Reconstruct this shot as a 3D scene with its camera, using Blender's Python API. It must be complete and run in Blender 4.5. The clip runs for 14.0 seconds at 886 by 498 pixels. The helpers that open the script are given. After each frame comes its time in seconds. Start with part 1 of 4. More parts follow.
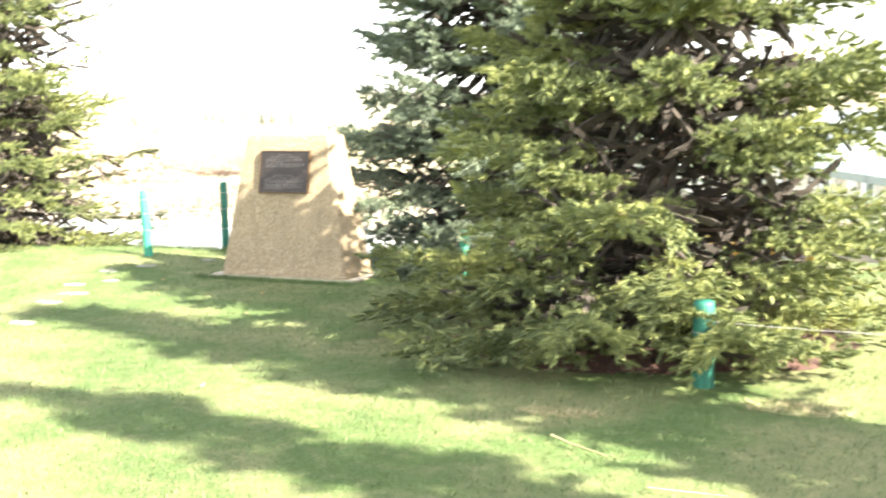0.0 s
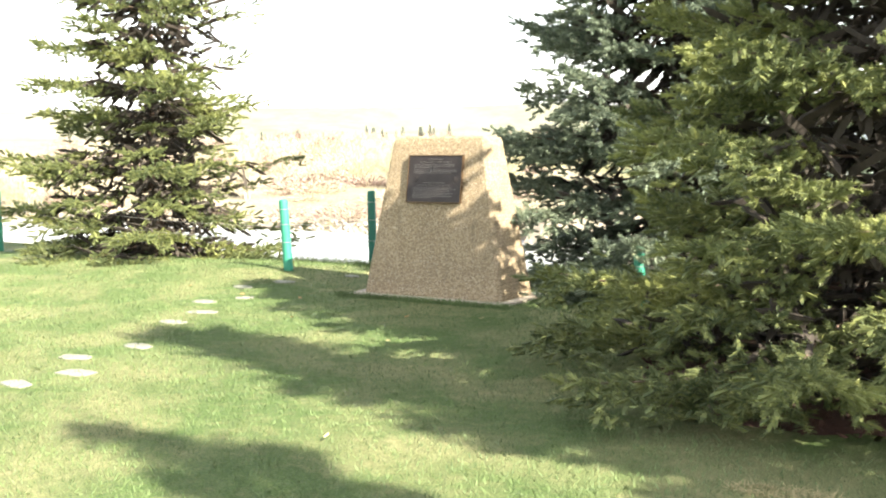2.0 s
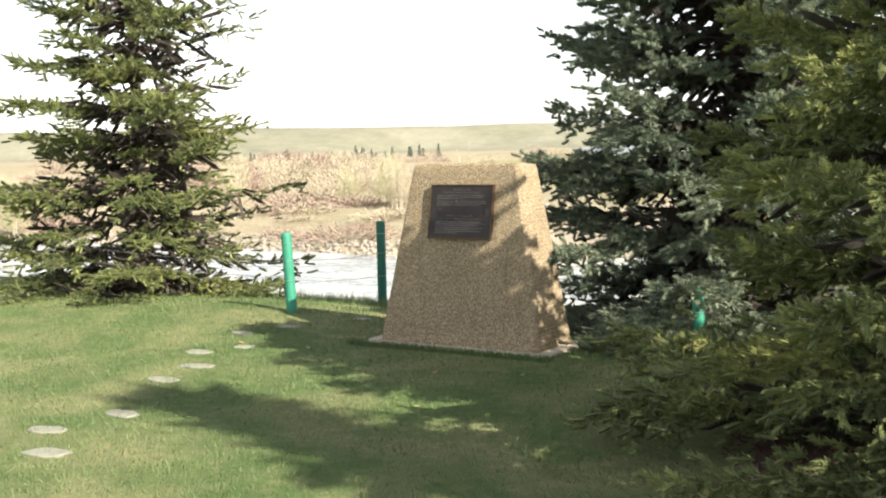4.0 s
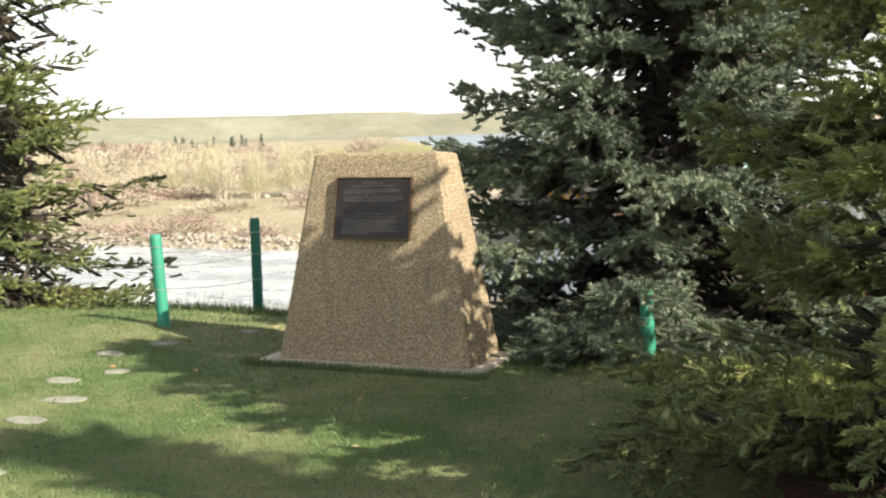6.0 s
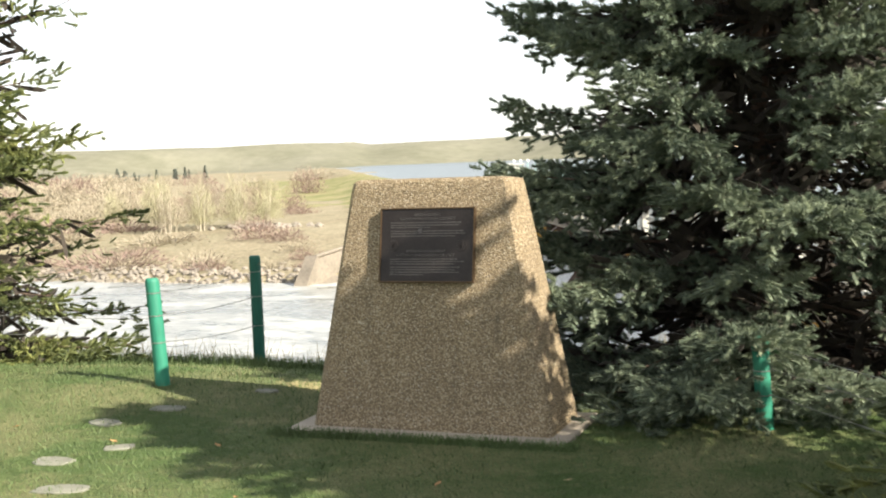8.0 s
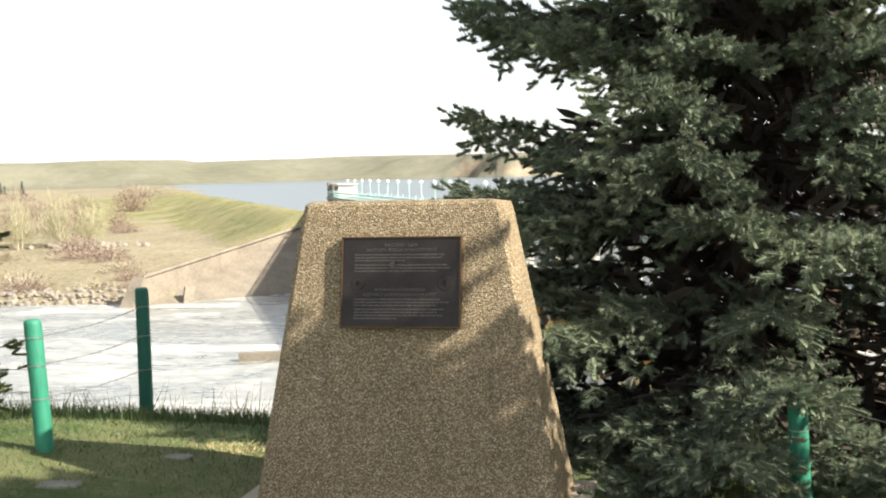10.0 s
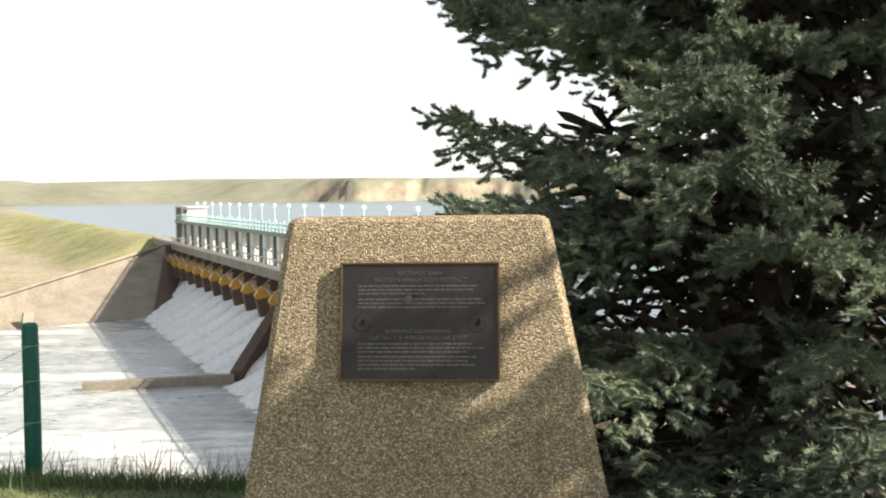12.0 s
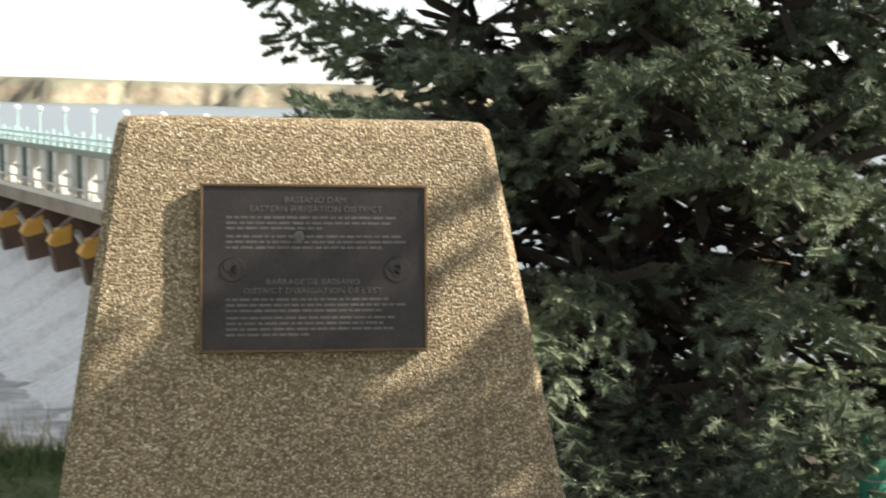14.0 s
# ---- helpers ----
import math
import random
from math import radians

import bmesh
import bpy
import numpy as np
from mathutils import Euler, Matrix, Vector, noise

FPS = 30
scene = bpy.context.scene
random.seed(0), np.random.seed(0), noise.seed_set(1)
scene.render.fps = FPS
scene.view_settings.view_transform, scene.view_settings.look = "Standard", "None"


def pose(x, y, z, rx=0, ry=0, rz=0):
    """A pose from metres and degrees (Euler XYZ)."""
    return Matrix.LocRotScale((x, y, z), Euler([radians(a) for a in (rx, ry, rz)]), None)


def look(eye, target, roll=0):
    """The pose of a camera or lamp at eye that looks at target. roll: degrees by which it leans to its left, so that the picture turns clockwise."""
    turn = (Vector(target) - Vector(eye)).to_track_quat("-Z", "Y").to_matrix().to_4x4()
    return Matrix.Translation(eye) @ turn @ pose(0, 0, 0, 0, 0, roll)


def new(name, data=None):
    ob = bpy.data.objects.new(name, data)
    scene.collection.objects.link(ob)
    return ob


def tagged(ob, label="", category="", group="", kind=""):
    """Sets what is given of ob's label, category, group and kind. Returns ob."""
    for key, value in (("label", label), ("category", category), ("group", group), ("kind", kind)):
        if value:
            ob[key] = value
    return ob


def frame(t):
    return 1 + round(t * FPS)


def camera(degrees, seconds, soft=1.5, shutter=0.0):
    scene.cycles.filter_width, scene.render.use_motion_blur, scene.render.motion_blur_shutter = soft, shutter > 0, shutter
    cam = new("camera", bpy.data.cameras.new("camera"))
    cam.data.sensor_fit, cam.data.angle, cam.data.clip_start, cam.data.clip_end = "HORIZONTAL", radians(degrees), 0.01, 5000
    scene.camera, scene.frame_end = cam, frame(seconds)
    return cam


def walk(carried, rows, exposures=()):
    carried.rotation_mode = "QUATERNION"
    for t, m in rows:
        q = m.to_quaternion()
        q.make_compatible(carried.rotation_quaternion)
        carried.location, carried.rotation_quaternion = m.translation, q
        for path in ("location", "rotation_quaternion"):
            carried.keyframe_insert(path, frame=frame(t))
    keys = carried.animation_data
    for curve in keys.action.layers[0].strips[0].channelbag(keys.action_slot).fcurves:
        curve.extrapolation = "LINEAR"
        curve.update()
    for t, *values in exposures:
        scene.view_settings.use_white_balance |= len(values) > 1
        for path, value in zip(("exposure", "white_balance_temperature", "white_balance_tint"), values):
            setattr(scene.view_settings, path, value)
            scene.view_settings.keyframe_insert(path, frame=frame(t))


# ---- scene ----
cam = camera(42.0, 14.0, soft=2.0, shutter=0.3)
PATH = [
    (0, (6.684, -10.308, 1.764), (5.842, -8.51, 1.522), -0.9),
    (0.5, (6.544, -9.903, 1.713), (5.541, -8.196, 1.426), -1.0),
    (1, (6.387, -9.586, 1.692), (5.375, -7.89, 1.378), -2.2),
    (1.5, (6.257, -9.315, 1.678), (5.198, -7.627, 1.506), -1.3),
    (2, (5.945, -9.032, 1.644), (4.866, -7.363, 1.427), -1.1),
    (2.5, (5.747, -8.833, 1.705), (4.728, -7.126, 1.483), -1.7),
    (3, (5.509, -8.528, 1.698), (4.41, -6.87, 1.488), -0.7),
    (5.5, (4.095, -7.598, 1.694), (3.193, -5.82, 1.544), -1.7),
    (6, (3.777, -7.341, 1.686), (2.979, -5.519, 1.477), -1.5),
    (6.5, (3.443, -7.106, 1.679), (2.719, -5.25, 1.498), -2.9),
    (7, (3.182, -6.851, 1.675), (2.382, -5.026, 1.507), -1.9),
    (7.5, (2.874, -6.635, 1.667), (2.198, -4.762, 1.476), -1.7),
    (8, (2.557, -6.385, 1.654), (1.846, -4.523, 1.493), -2.1),
    (10.5, (1.176, -5.077, 1.665), (0.787, -3.12, 1.526), -1.1),
    (11, (0.936, -4.689, 1.643), (0.567, -2.731, 1.47), -0.3),
    (11.5, (0.666, -4.458, 1.619), (0.532, -2.472, 1.422), -0.1),
    (12, (0.465, -4.295, 1.609), (0.294, -2.305, 1.512), -0.7),
    (12.5, (0.267, -3.893, 1.583), (0.218, -1.907, 1.357), 0.1),
    (13, (0.097, -3.626, 1.596), (0.232, -1.646, 1.35), 0.4),
    (13.5, (0.002, -3.361, 1.588), (0.138, -1.377, 1.37), 0.6),
    (14, (-0.171, -3.053, 1.57), (0.158, -1.096, 1.32), 1.3),
]
EXPO = [(0.0, 2.92), (1.2, 2.78), (1.8, 2.40), (2.3, 2.02), (3.0, 1.56), (5.5, 1.26), (8.0, 1.14), (11.0, 1.12), (14.0, 1.12)]
walk(cam, [(t, look(eye, target, roll)) for t, eye, target, roll in PATH], EXPO)

# ---------------------------------------------------------------- light
SUN_TO = Vector((0.970, -0.242, 0.0)).normalized()
SUN_ELEV = radians(35)
world = bpy.data.worlds.new("sky")
scene.world = world
world.use_nodes = True
wn = world.node_tree
sky = wn.nodes.new("ShaderNodeTexSky")
sky.sky_type = "NISHITA"
sky.sun_disc = False
sky.sun_elevation = SUN_ELEV
sky.sun_rotation = radians(104.0)
sky.air_density, sky.dust_density, sky.ozone_density = 1.0, 0.6, 0.3
haze = wn.nodes.new("ShaderNodeHueSaturation")
haze.inputs["Saturation"].default_value = 0.30
wn.links.new(sky.outputs[0], haze.inputs["Color"])
wn.links.new(haze.outputs[0], wn.nodes["Background"].inputs[0])
wn.nodes["Background"].inputs[1].default_value = 0.11
sun_data = bpy.data.lights.new("sun", "SUN")
sun_data.energy, sun_data.angle, sun_data.color = 5.0, radians(0.53), (1.0, 0.93, 0.80)
sun = new("sun", sun_data)
sun_dir = Vector((SUN_TO.x * math.cos(SUN_ELEV), SUN_TO.y * math.cos(SUN_ELEV), math.sin(SUN_ELEV)))
sun.matrix_world = look(sun_dir * 60, (0, 0, 0))


# ---------------------------------------------------------------- materials
def material(name, rough=0.8, metal=0.0, spec=0.5):
    m = bpy.data.materials.new(name)
    m.use_nodes = True
    nt = m.node_tree
    b = nt.nodes["Principled BSDF"]
    b.inputs["Roughness"].default_value = rough
    b.inputs["Metallic"].default_value = metal
    b.inputs["Specular IOR Level"].default_value = spec
    return m, nt, b


def coords(nt, scale=(1, 1, 1)):
    c = nt.nodes.new("ShaderNodeTexCoord")
    mp = nt.nodes.new("ShaderNodeMapping")
    mp.inputs["Scale"].default_value = scale
    nt.links.new(c.outputs["Object"], mp.inputs[0])
    return mp.outputs[0]


def noise_tex(nt, vec, scale, detail=4.0, rough=0.6, dist=0.0):
    n = nt.nodes.new("ShaderNodeTexNoise")
    n.inputs["Scale"].default_value = scale
    n.inputs["Detail"].default_value = detail
    n.inputs["Roughness"].default_value = rough
    n.inputs["Distortion"].default_value = dist
    nt.links.new(vec, n.inputs["Vector"])
    return n.outputs["Fac"]


def ramp(nt, fac, stops):
    r = nt.nodes.new("ShaderNodeValToRGB")
    el = r.color_ramp.elements
    while len(el) < len(stops):
        el.new(0.5)
    for e, (p, c) in zip(el, stops):
        e.position = p
        e.color = (c[0], c[1], c[2], 1) if not isinstance(c, (int, float)) else (c, c, c, 1)
    nt.links.new(fac, r.inputs[0])
    return r.outputs[0]


def mix(nt, fac, a, b, kind="MIX"):
    m = nt.nodes.new("ShaderNodeMix")
    m.data_type, m.blend_type = "RGBA", kind
    for sock, v in ((m.inputs[0], fac), (m.inputs[6], a), (m.inputs[7], b)):
        if isinstance(v, (int, float)):
            sock.default_value = v
        elif isinstance(v, tuple):
            sock.default_value = (*v, 1)
        else:
            nt.links.new(v, sock)
    return m.outputs[2]


def bump(nt, b, height, strength=0.4, dist=0.01):
    n = nt.nodes.new("ShaderNodeBump")
    n.inputs["Strength"].default_value = strength
    n.inputs["Distance"].default_value = dist
    nt.links.new(height, n.inputs["Height"])
    nt.links.new(n.outputs[0], b.inputs["Normal"])


def simple(name, col, rough=0.7, metal=0.0, scale=12.0, vary=0.25, bump_d=0.002, detail_scale=None):
    """A two-scale mottled surface of one main colour."""
    m, nt, b = material(name, rough, metal)
    v = coords(nt)
    big = noise_tex(nt, v, scale, 5)
    fine = noise_tex(nt, v, detail_scale or scale * 9, 3)
    lo = tuple(c * (1 - vary) for c in col)
    hi = tuple(min(1, c * (1 + vary)) for c in col)
    base = ramp(nt, big, [(0.3, lo), (0.7, hi)])
    base = mix(nt, 0.35, base, ramp(nt, fine, [(0.35, lo), (0.65, hi)]))
    nt.links.new(base, b.inputs["Base Color"])
    if bump_d:
        bump(nt, b, fine, 0.5, bump_d)
    return m


def lawn_material():
    m, nt, b = material("lawn", 0.85, 0, 0.2)
    v = coords(nt)
    fine = noise_tex(nt, v, 90, 3)
    mid = noise_tex(nt, v, 9, 4)
    big = noise_tex(nt, v, 0.9, 4, 0.55, 0.4)
    green = ramp(nt, fine, [(0.3, (0.042, 0.080, 0.022)), (0.55, (0.090, 0.146, 0.042)), (0.75, (0.160, 0.215, 0.072))])
    dry = ramp(nt, fine, [(0.3, (0.20, 0.185, 0.085)), (0.7, (0.40, 0.36, 0.19))])
    fac = ramp(nt, big, [(0.42, 0.06), (0.62, 0.85)])
    fac = mix(nt, 0.35, fac, ramp(nt, mid, [(0.48, 0.0), (0.72, 0.9)]))
    nt.links.new(mix(nt, fac, green, dry), b.inputs["Base Color"])
    bump(nt, b, fine, 0.9, 0.03)
    return m


def aggregate_material():
    """Exposed-aggregate concrete: pea gravel in a tan cement."""
    m, nt, b = material("exposed_aggregate", 0.85, 0, 0.3)
    v = coords(nt)
    vor = nt.nodes.new("ShaderNodeTexVoronoi")
    vor.inputs["Scale"].default_value = 150
    vor.inputs["Randomness"].default_value = 1.0
    nt.links.new(v, vor.inputs["Vector"])
    sep = nt.nodes.new("ShaderNodeSeparateColor")
    nt.links.new(vor.outputs["Color"], sep.inputs[0])
    stones = ramp(nt, sep.outputs[0], [(0.0, (0.12, 0.085, 0.05)), (0.25, (0.31, 0.235, 0.14)), (0.5, (0.44, 0.335, 0.205)),
                                       (0.75, (0.52, 0.41, 0.265)), (0.93, (0.66, 0.55, 0.39)), (1.0, (0.78, 0.70, 0.56))])
    edge = ramp(nt, vor.outputs["Distance"], [(0.40, 0.0), (0.70, 1.0)])
    base = mix(nt, edge, stones, (0.20, 0.155, 0.098))
    big = noise_tex(nt, v, 2.2, 5)
    base = mix(nt, 0.5, base, ramp(nt, big, [(0.3, (0.62, 0.60, 0.58)), (0.7, (1.0, 0.97, 0.92))]), "MULTIPLY")
    streak = noise_tex(nt, coords(nt, (7, 7, 0.8)), 1.0, 4)
    base = mix(nt, ramp(nt, streak, [(0.62, 0.0), (0.75, 0.45)]), base, (0.10, 0.085, 0.06))
    nt.links.new(base, b.inputs["Base Color"])
    inv = ramp(nt, vor.outputs["Distance"], [(0.0, 1.0), (0.8, 0.0)])
    bump(nt, b, inv, 0.8, 0.006)
    return m


def needle_material(name, dark, mid_c, light):
    m, nt, b = material(name, 0.55, 0, 0.3)
    v = coords(nt)
    g = nt.nodes.new("ShaderNodeNewGeometry")
    patch = noise_tex(nt, v, 1.3, 3)
    clump = noise_tex(nt, v, 8.0, 2)
    base = ramp(nt, patch, [(0.35, dark), (0.52, mid_c), (0.68, light)])
    base = mix(nt, 0.45, base, ramp(nt, clump, [(0.38, dark), (0.55, mid_c), (0.66, light)]))
    base = mix(nt, 0.35, base, ramp(nt, g.outputs["Random Per Island"], [(0.0, dark), (0.6, mid_c), (1.0, light)]))
    nt.links.new(base, b.inputs["Base Color"])
    tr = nt.nodes.new("ShaderNodeBsdfTranslucent")
    nt.links.new(base, tr.inputs[0])
    mx = nt.nodes.new("ShaderNodeMixShader")
    mx.inputs[0].default_value = 0.28
    out = nt.nodes["Material Output"]
    nt.links.new(b.outputs[0], mx.inputs[1])
    nt.links.new(tr.outputs[0], mx.inputs[2])
    nt.links.new(mx.outputs[0], out.inputs[0])
    return m


def meadow_material():
    m, nt, b = material("dry_meadow", 0.95, 0, 0.1)
    v = coords(nt)
    big = noise_tex(nt, coords(nt, (1, 0.45, 1)), 0.022, 5, 0.6, 0.6)
    mid = noise_tex(nt, coords(nt, (1, 0.5, 1)), 0.09, 6, 0.7)
    fine = noise_tex(nt, v, 0.9, 5, 0.7)
    a = ramp(nt, big, [(0.33, (0.17, 0.165, 0.085)), (0.48, (0.29, 0.245, 0.155)), (0.58, (0.35, 0.295, 0.195)), (0.70, (0.22, 0.165, 0.115))])
    a = mix(nt, 0.4, a, ramp(nt, mid, [(0.36, (0.15, 0.115, 0.08)), (0.50, (0.31, 0.265, 0.18)), (0.62, (0.42, 0.37, 0.27))]))
    a = mix(nt, 0.45, a, ramp(nt, fine, [(0.38, (0.12, 0.10, 0.06)), (0.60, (0.42, 0.37, 0.26))]))
    nt.links.new(a, b.inputs["Base Color"])
    bump(nt, b, fine, 0.8, 0.3)
    return m


def hill_material():
    m, nt, b = material("prairie_hill", 0.95, 0, 0.1)
    v = coords(nt)
    big = noise_tex(nt, coords(nt, (1, 1, 3)), 0.006, 6, 0.65, 0.5)
    fine = noise_tex(nt, v, 0.05, 5)
    g = nt.nodes.new("ShaderNodeNewGeometry")
    sep = nt.nodes.new("ShaderNodeSeparateXYZ")
    nt.links.new(g.outputs["Normal"], sep.inputs[0])
    a = ramp(nt, big, [(0.35, (0.165, 0.165, 0.115)), (0.5, (0.21, 0.205, 0.15)), (0.65, (0.25, 0.24, 0.185))])
    a = mix(nt, 0.3, a, ramp(nt, fine, [(0.3, (0.13, 0.125, 0.085)), (0.7, (0.28, 0.26, 0.19))]))
    cliff = ramp(nt, fine, [(0.35, (0.22, 0.175, 0.12)), (0.65, (0.36, 0.30, 0.22))])
    steep = ramp(nt, sep.outputs[2], [(0.70, 1.0), (0.84, 0.0)])
    nt.links.new(mix(nt, steep, a, cliff), b.inputs["Base Color"])
    return m


def river_material():
    """Grey-green tailwater streaked and churned with foam."""
    m, nt, b = material("tailwater", 0.22, 0, 0.5)
    v = coords(nt)
    wide = noise_tex(nt, coords(nt, (0.030, 0.062, 1)), 1.0, 8, 0.66, 0.9)
    small = noise_tex(nt, coords(nt, (0.40, 0.75, 1)), 1.0, 7, 0.75, 0.6)
    c = nt.nodes.new("ShaderNodeTexCoord")
    sep = nt.nodes.new("ShaderNodeSeparateXYZ")
    nt.links.new(c.outputs["Object"], sep.inputs[0])
    near_dam = nt.nodes.new("ShaderNodeMapRange")
    near_dam.inputs[1].default_value, near_dam.inputs[2].default_value = -130, -30
    near_dam.inputs[3].default_value, near_dam.inputs[4].default_value = -0.01, 0.06
    nt.links.new(sep.outputs[0], near_dam.inputs[0])
    add = nt.nodes.new("ShaderNodeMath")
    nt.links.new(wide, add.inputs[0])
    nt.links.new(near_dam.outputs[0], add.inputs[1])
    mul = nt.nodes.new("ShaderNodeMath")
    mul.operation = "MULTIPLY_ADD"
    mul.inputs[1].default_value = 0.35
    nt.links.new(small, mul.inputs[0])
    nt.links.new(add.outputs[0], mul.inputs[2])
    foam = ramp(nt, mul.outputs[0], [(0.64, 0.03), (0.76, 0.34), (0.89, 1.0)])
    water = ramp(nt, small, [(0.32, (0.11, 0.125, 0.118)), (0.5, (0.20, 0.21, 0.198)), (0.66, (0.38, 0.38, 0.36))])
    nt.links.new(mix(nt, foam, water, (0.80, 0.79, 0.75)), b.inputs["Base Color"])
    rr = ramp(nt, foam, [(0.0, 0.25), (1.0, 0.9)])
    nt.links.new(rr, b.inputs["Roughness"])
    bump(nt, b, mul.outputs[0], 0.5, 0.15)
    return m


def spill_material():
    m, nt, b = material("white_water", 0.6, 0, 0.3)
    streak = noise_tex(nt, coords(nt, (1.8, 1.8, 0.12)), 1.0, 5, 0.65, 0.3)
    fine = noise_tex(nt, coords(nt, (6, 6, 0.8)), 1.0, 4)
    a = ramp(nt, streak, [(0.3, (0.52, 0.54, 0.50)), (0.55, (0.80, 0.80, 0.77)), (0.75, (0.86, 0.86, 0.84))])
    a = mix(nt, 0.3, a, ramp(nt, fine, [(0.3, (0.55, 0.56, 0.52)), (0.6, (0.88, 0.88, 0.86))]))
    nt.links.new(a, b.inputs["Base Color"])
    bump(nt, b, fine, 0.6, 0.2)
    return m


def reservoir_material():
    m, nt, b = material("reservoir_water", 0.3, 0, 0.5)
    w = noise_tex(nt, coords(nt, (0.1, 0.3, 1)), 1.0, 5)
    nt.links.new(ramp(nt, w, [(0.3, (0.10, 0.125, 0.135)), (0.7, (0.17, 0.195, 0.205))]), b.inputs["Base Color"])
    bump(nt, b, w, 0.6, 0.4)
    return m


def wood_paint(name, col, bare):
    """Paint on a round timber post, rubbed through in places."""
    m, nt, b = material(name, 0.6)
    v = coords(nt, (1, 1, 0.15))
    grain = noise_tex(nt, v, 60, 4)
    wear = noise_tex(nt, coords(nt), 9, 5, 0.65)
    paint = ramp(nt, grain, [(0.3, tuple(c * 0.8 for c in col)), (0.7, tuple(c * 1.15 for c in col))])
    nt.links.new(mix(nt, ramp(nt, wear, [(0.66, 0.0), (0.72, 0.8)]), paint, bare), b.inputs["Base Color"])
    bump(nt, b, grain, 0.4, 0.003)
    return m


def turf_material():
    m, nt, b = material("embankment_turf", 0.95, 0, 0.1)
    v = coords(nt)
    band = noise_tex(nt, coords(nt, (0.10, 0.035, 0.2)), 1.0, 5, 0.6, 0.8)
    fine = noise_tex(nt, v, 0.9, 4)
    a = ramp(nt, band, [(0.35, (0.13, 0.155, 0.06)), (0.5, (0.25, 0.235, 0.12)), (0.65, (0.34, 0.29, 0.175))])
    a = mix(nt, 0.35, a, ramp(nt, fine, [(0.3, (0.14, 0.15, 0.05)), (0.7, (0.44, 0.39, 0.20))]))
    nt.links.new(a, b.inputs["Base Color"])
    bump(nt, b, fine, 0.8, 0.3)
    return m


TURF = turf_material()
LAWN = lawn_material()
AGG = aggregate_material()
MEADOW = meadow_material()
HILL = hill_material()
RIVER = river_material()
SPILL = spill_material()
RESERVOIR = reservoir_material()
NEEDLE_BLUE = needle_material("blue_spruce_needles", (0.050, 0.072, 0.052), (0.205, 0.250, 0.175), (0.430, 0.470, 0.300))
NEEDLE_GREEN = needle_material("green_spruce_needles", (0.050, 0.070, 0.036), (0.190, 0.222, 0.092), (0.450, 0.455, 0.145))
BARK = simple("spruce_bark", (0.13, 0.085, 0.06), 0.95, 0, 14, 0.4, 0.006)
# brown of dead twigs taken darker, so the crown's hollows read as shaded
DEAD_TWIG_SHADE = simple("dead_twig_shade_bark", (0.050, 0.040, 0.030), 0.95, 0, 14, 0.4, 0.0)
MULCH = simple("bark_mulch", (0.085, 0.042, 0.030), 0.95, 0, 8, 0.5, 0.01, 60)
PAD = simple("pad_concrete", (0.42, 0.36, 0.28), 0.9, 0, 5, 0.2, 0.003)
STONE = simple("paver_stone", (0.23, 0.225, 0.175), 0.9, 0, 6, 0.25, 0.004)
CONCRETE = simple("dam_concrete", (0.235, 0.200, 0.155), 0.9, 0, 0.25, 0.35, 0.03)
CONCRETE_PALE = simple("bridge_concrete", (0.55, 0.53, 0.47), 0.85, 0, 0.4, 0.2, 0.02)
GATE_WHITE = simple("gate_paint", (0.72, 0.74, 0.71), 0.6, 0, 0.5, 0.1, 0.0)
YELLOW = simple("yellow_steel", (0.50, 0.27, 0.04), 0.6, 0, 0.8, 0.25, 0.0)
RUST = simple("dark_steel", (0.09, 0.055, 0.035), 0.7, 0, 0.8, 0.35, 0.0)
TEAL = simple("teal_steel", (0.42, 0.60, 0.56), 0.5, 0, 0.8, 0.15, 0.0)
GREEN_STEEL = simple("grey_green_steel", (0.12, 0.16, 0.14), 0.5, 0, 0.8, 0.15, 0.0)
LAMP_WHITE = simple("lamp_globe", (0.85, 0.85, 0.83), 0.4, 0, 2, 0.03, 0.0)
PLAQUE = simple("dark_bronze", (0.035, 0.028, 0.025), 0.42, 0.55, 9, 0.35, 0.0008)
BRONZE = simple("worn_bronze", (0.12, 0.075, 0.04), 0.45, 0.7, 12, 0.35, 0.0008)
RAISED = simple("rubbed_bronze", (0.11, 0.097, 0.088), 0.4, 0.6, 30, 0.3, 0.0)
POST_LIGHT = wood_paint("mint_post_paint", (0.027, 0.22, 0.135), (0.24, 0.20, 0.15))
POST_DARK = wood_paint("green_post_paint", (0.012, 0.115, 0.075), (0.14, 0.11, 0.08))
WIRE = simple("galvanised_wire", (0.35, 0.34, 0.32), 0.5, 0.8, 40, 0.2, 0.0)
SHRUB_RED = simple("red_osier_twigs", (0.26, 0.185, 0.15), 0.95, 0, 0.6, 0.4, 0.0)
SHRUB_TAN = simple("willow_twigs", (0.36, 0.31, 0.225), 0.95, 0, 0.6, 0.4, 0.0)
LEAF_SPRING = simple("spring_leaves", (0.37, 0.345, 0.21), 0.9, 0, 0.8, 0.3, 0.0)
FAR_GREEN = simple("far_conifers", (0.12, 0.135, 0.11), 0.95, 0, 0.2, 0.3, 0.0)
BIRCH = simple("pale_birch_bark", (0.50, 0.44, 0.34), 0.9, 0, 1.5, 0.3, 0.0)
ROCK = simple("riprap_rock", (0.27, 0.235, 0.19), 0.95, 0, 0.7, 0.35, 0.03)
DRY_LEAF = simple("dry_leaf", (0.42, 0.24, 0.10), 0.8, 0, 30, 0.4, 0.0)
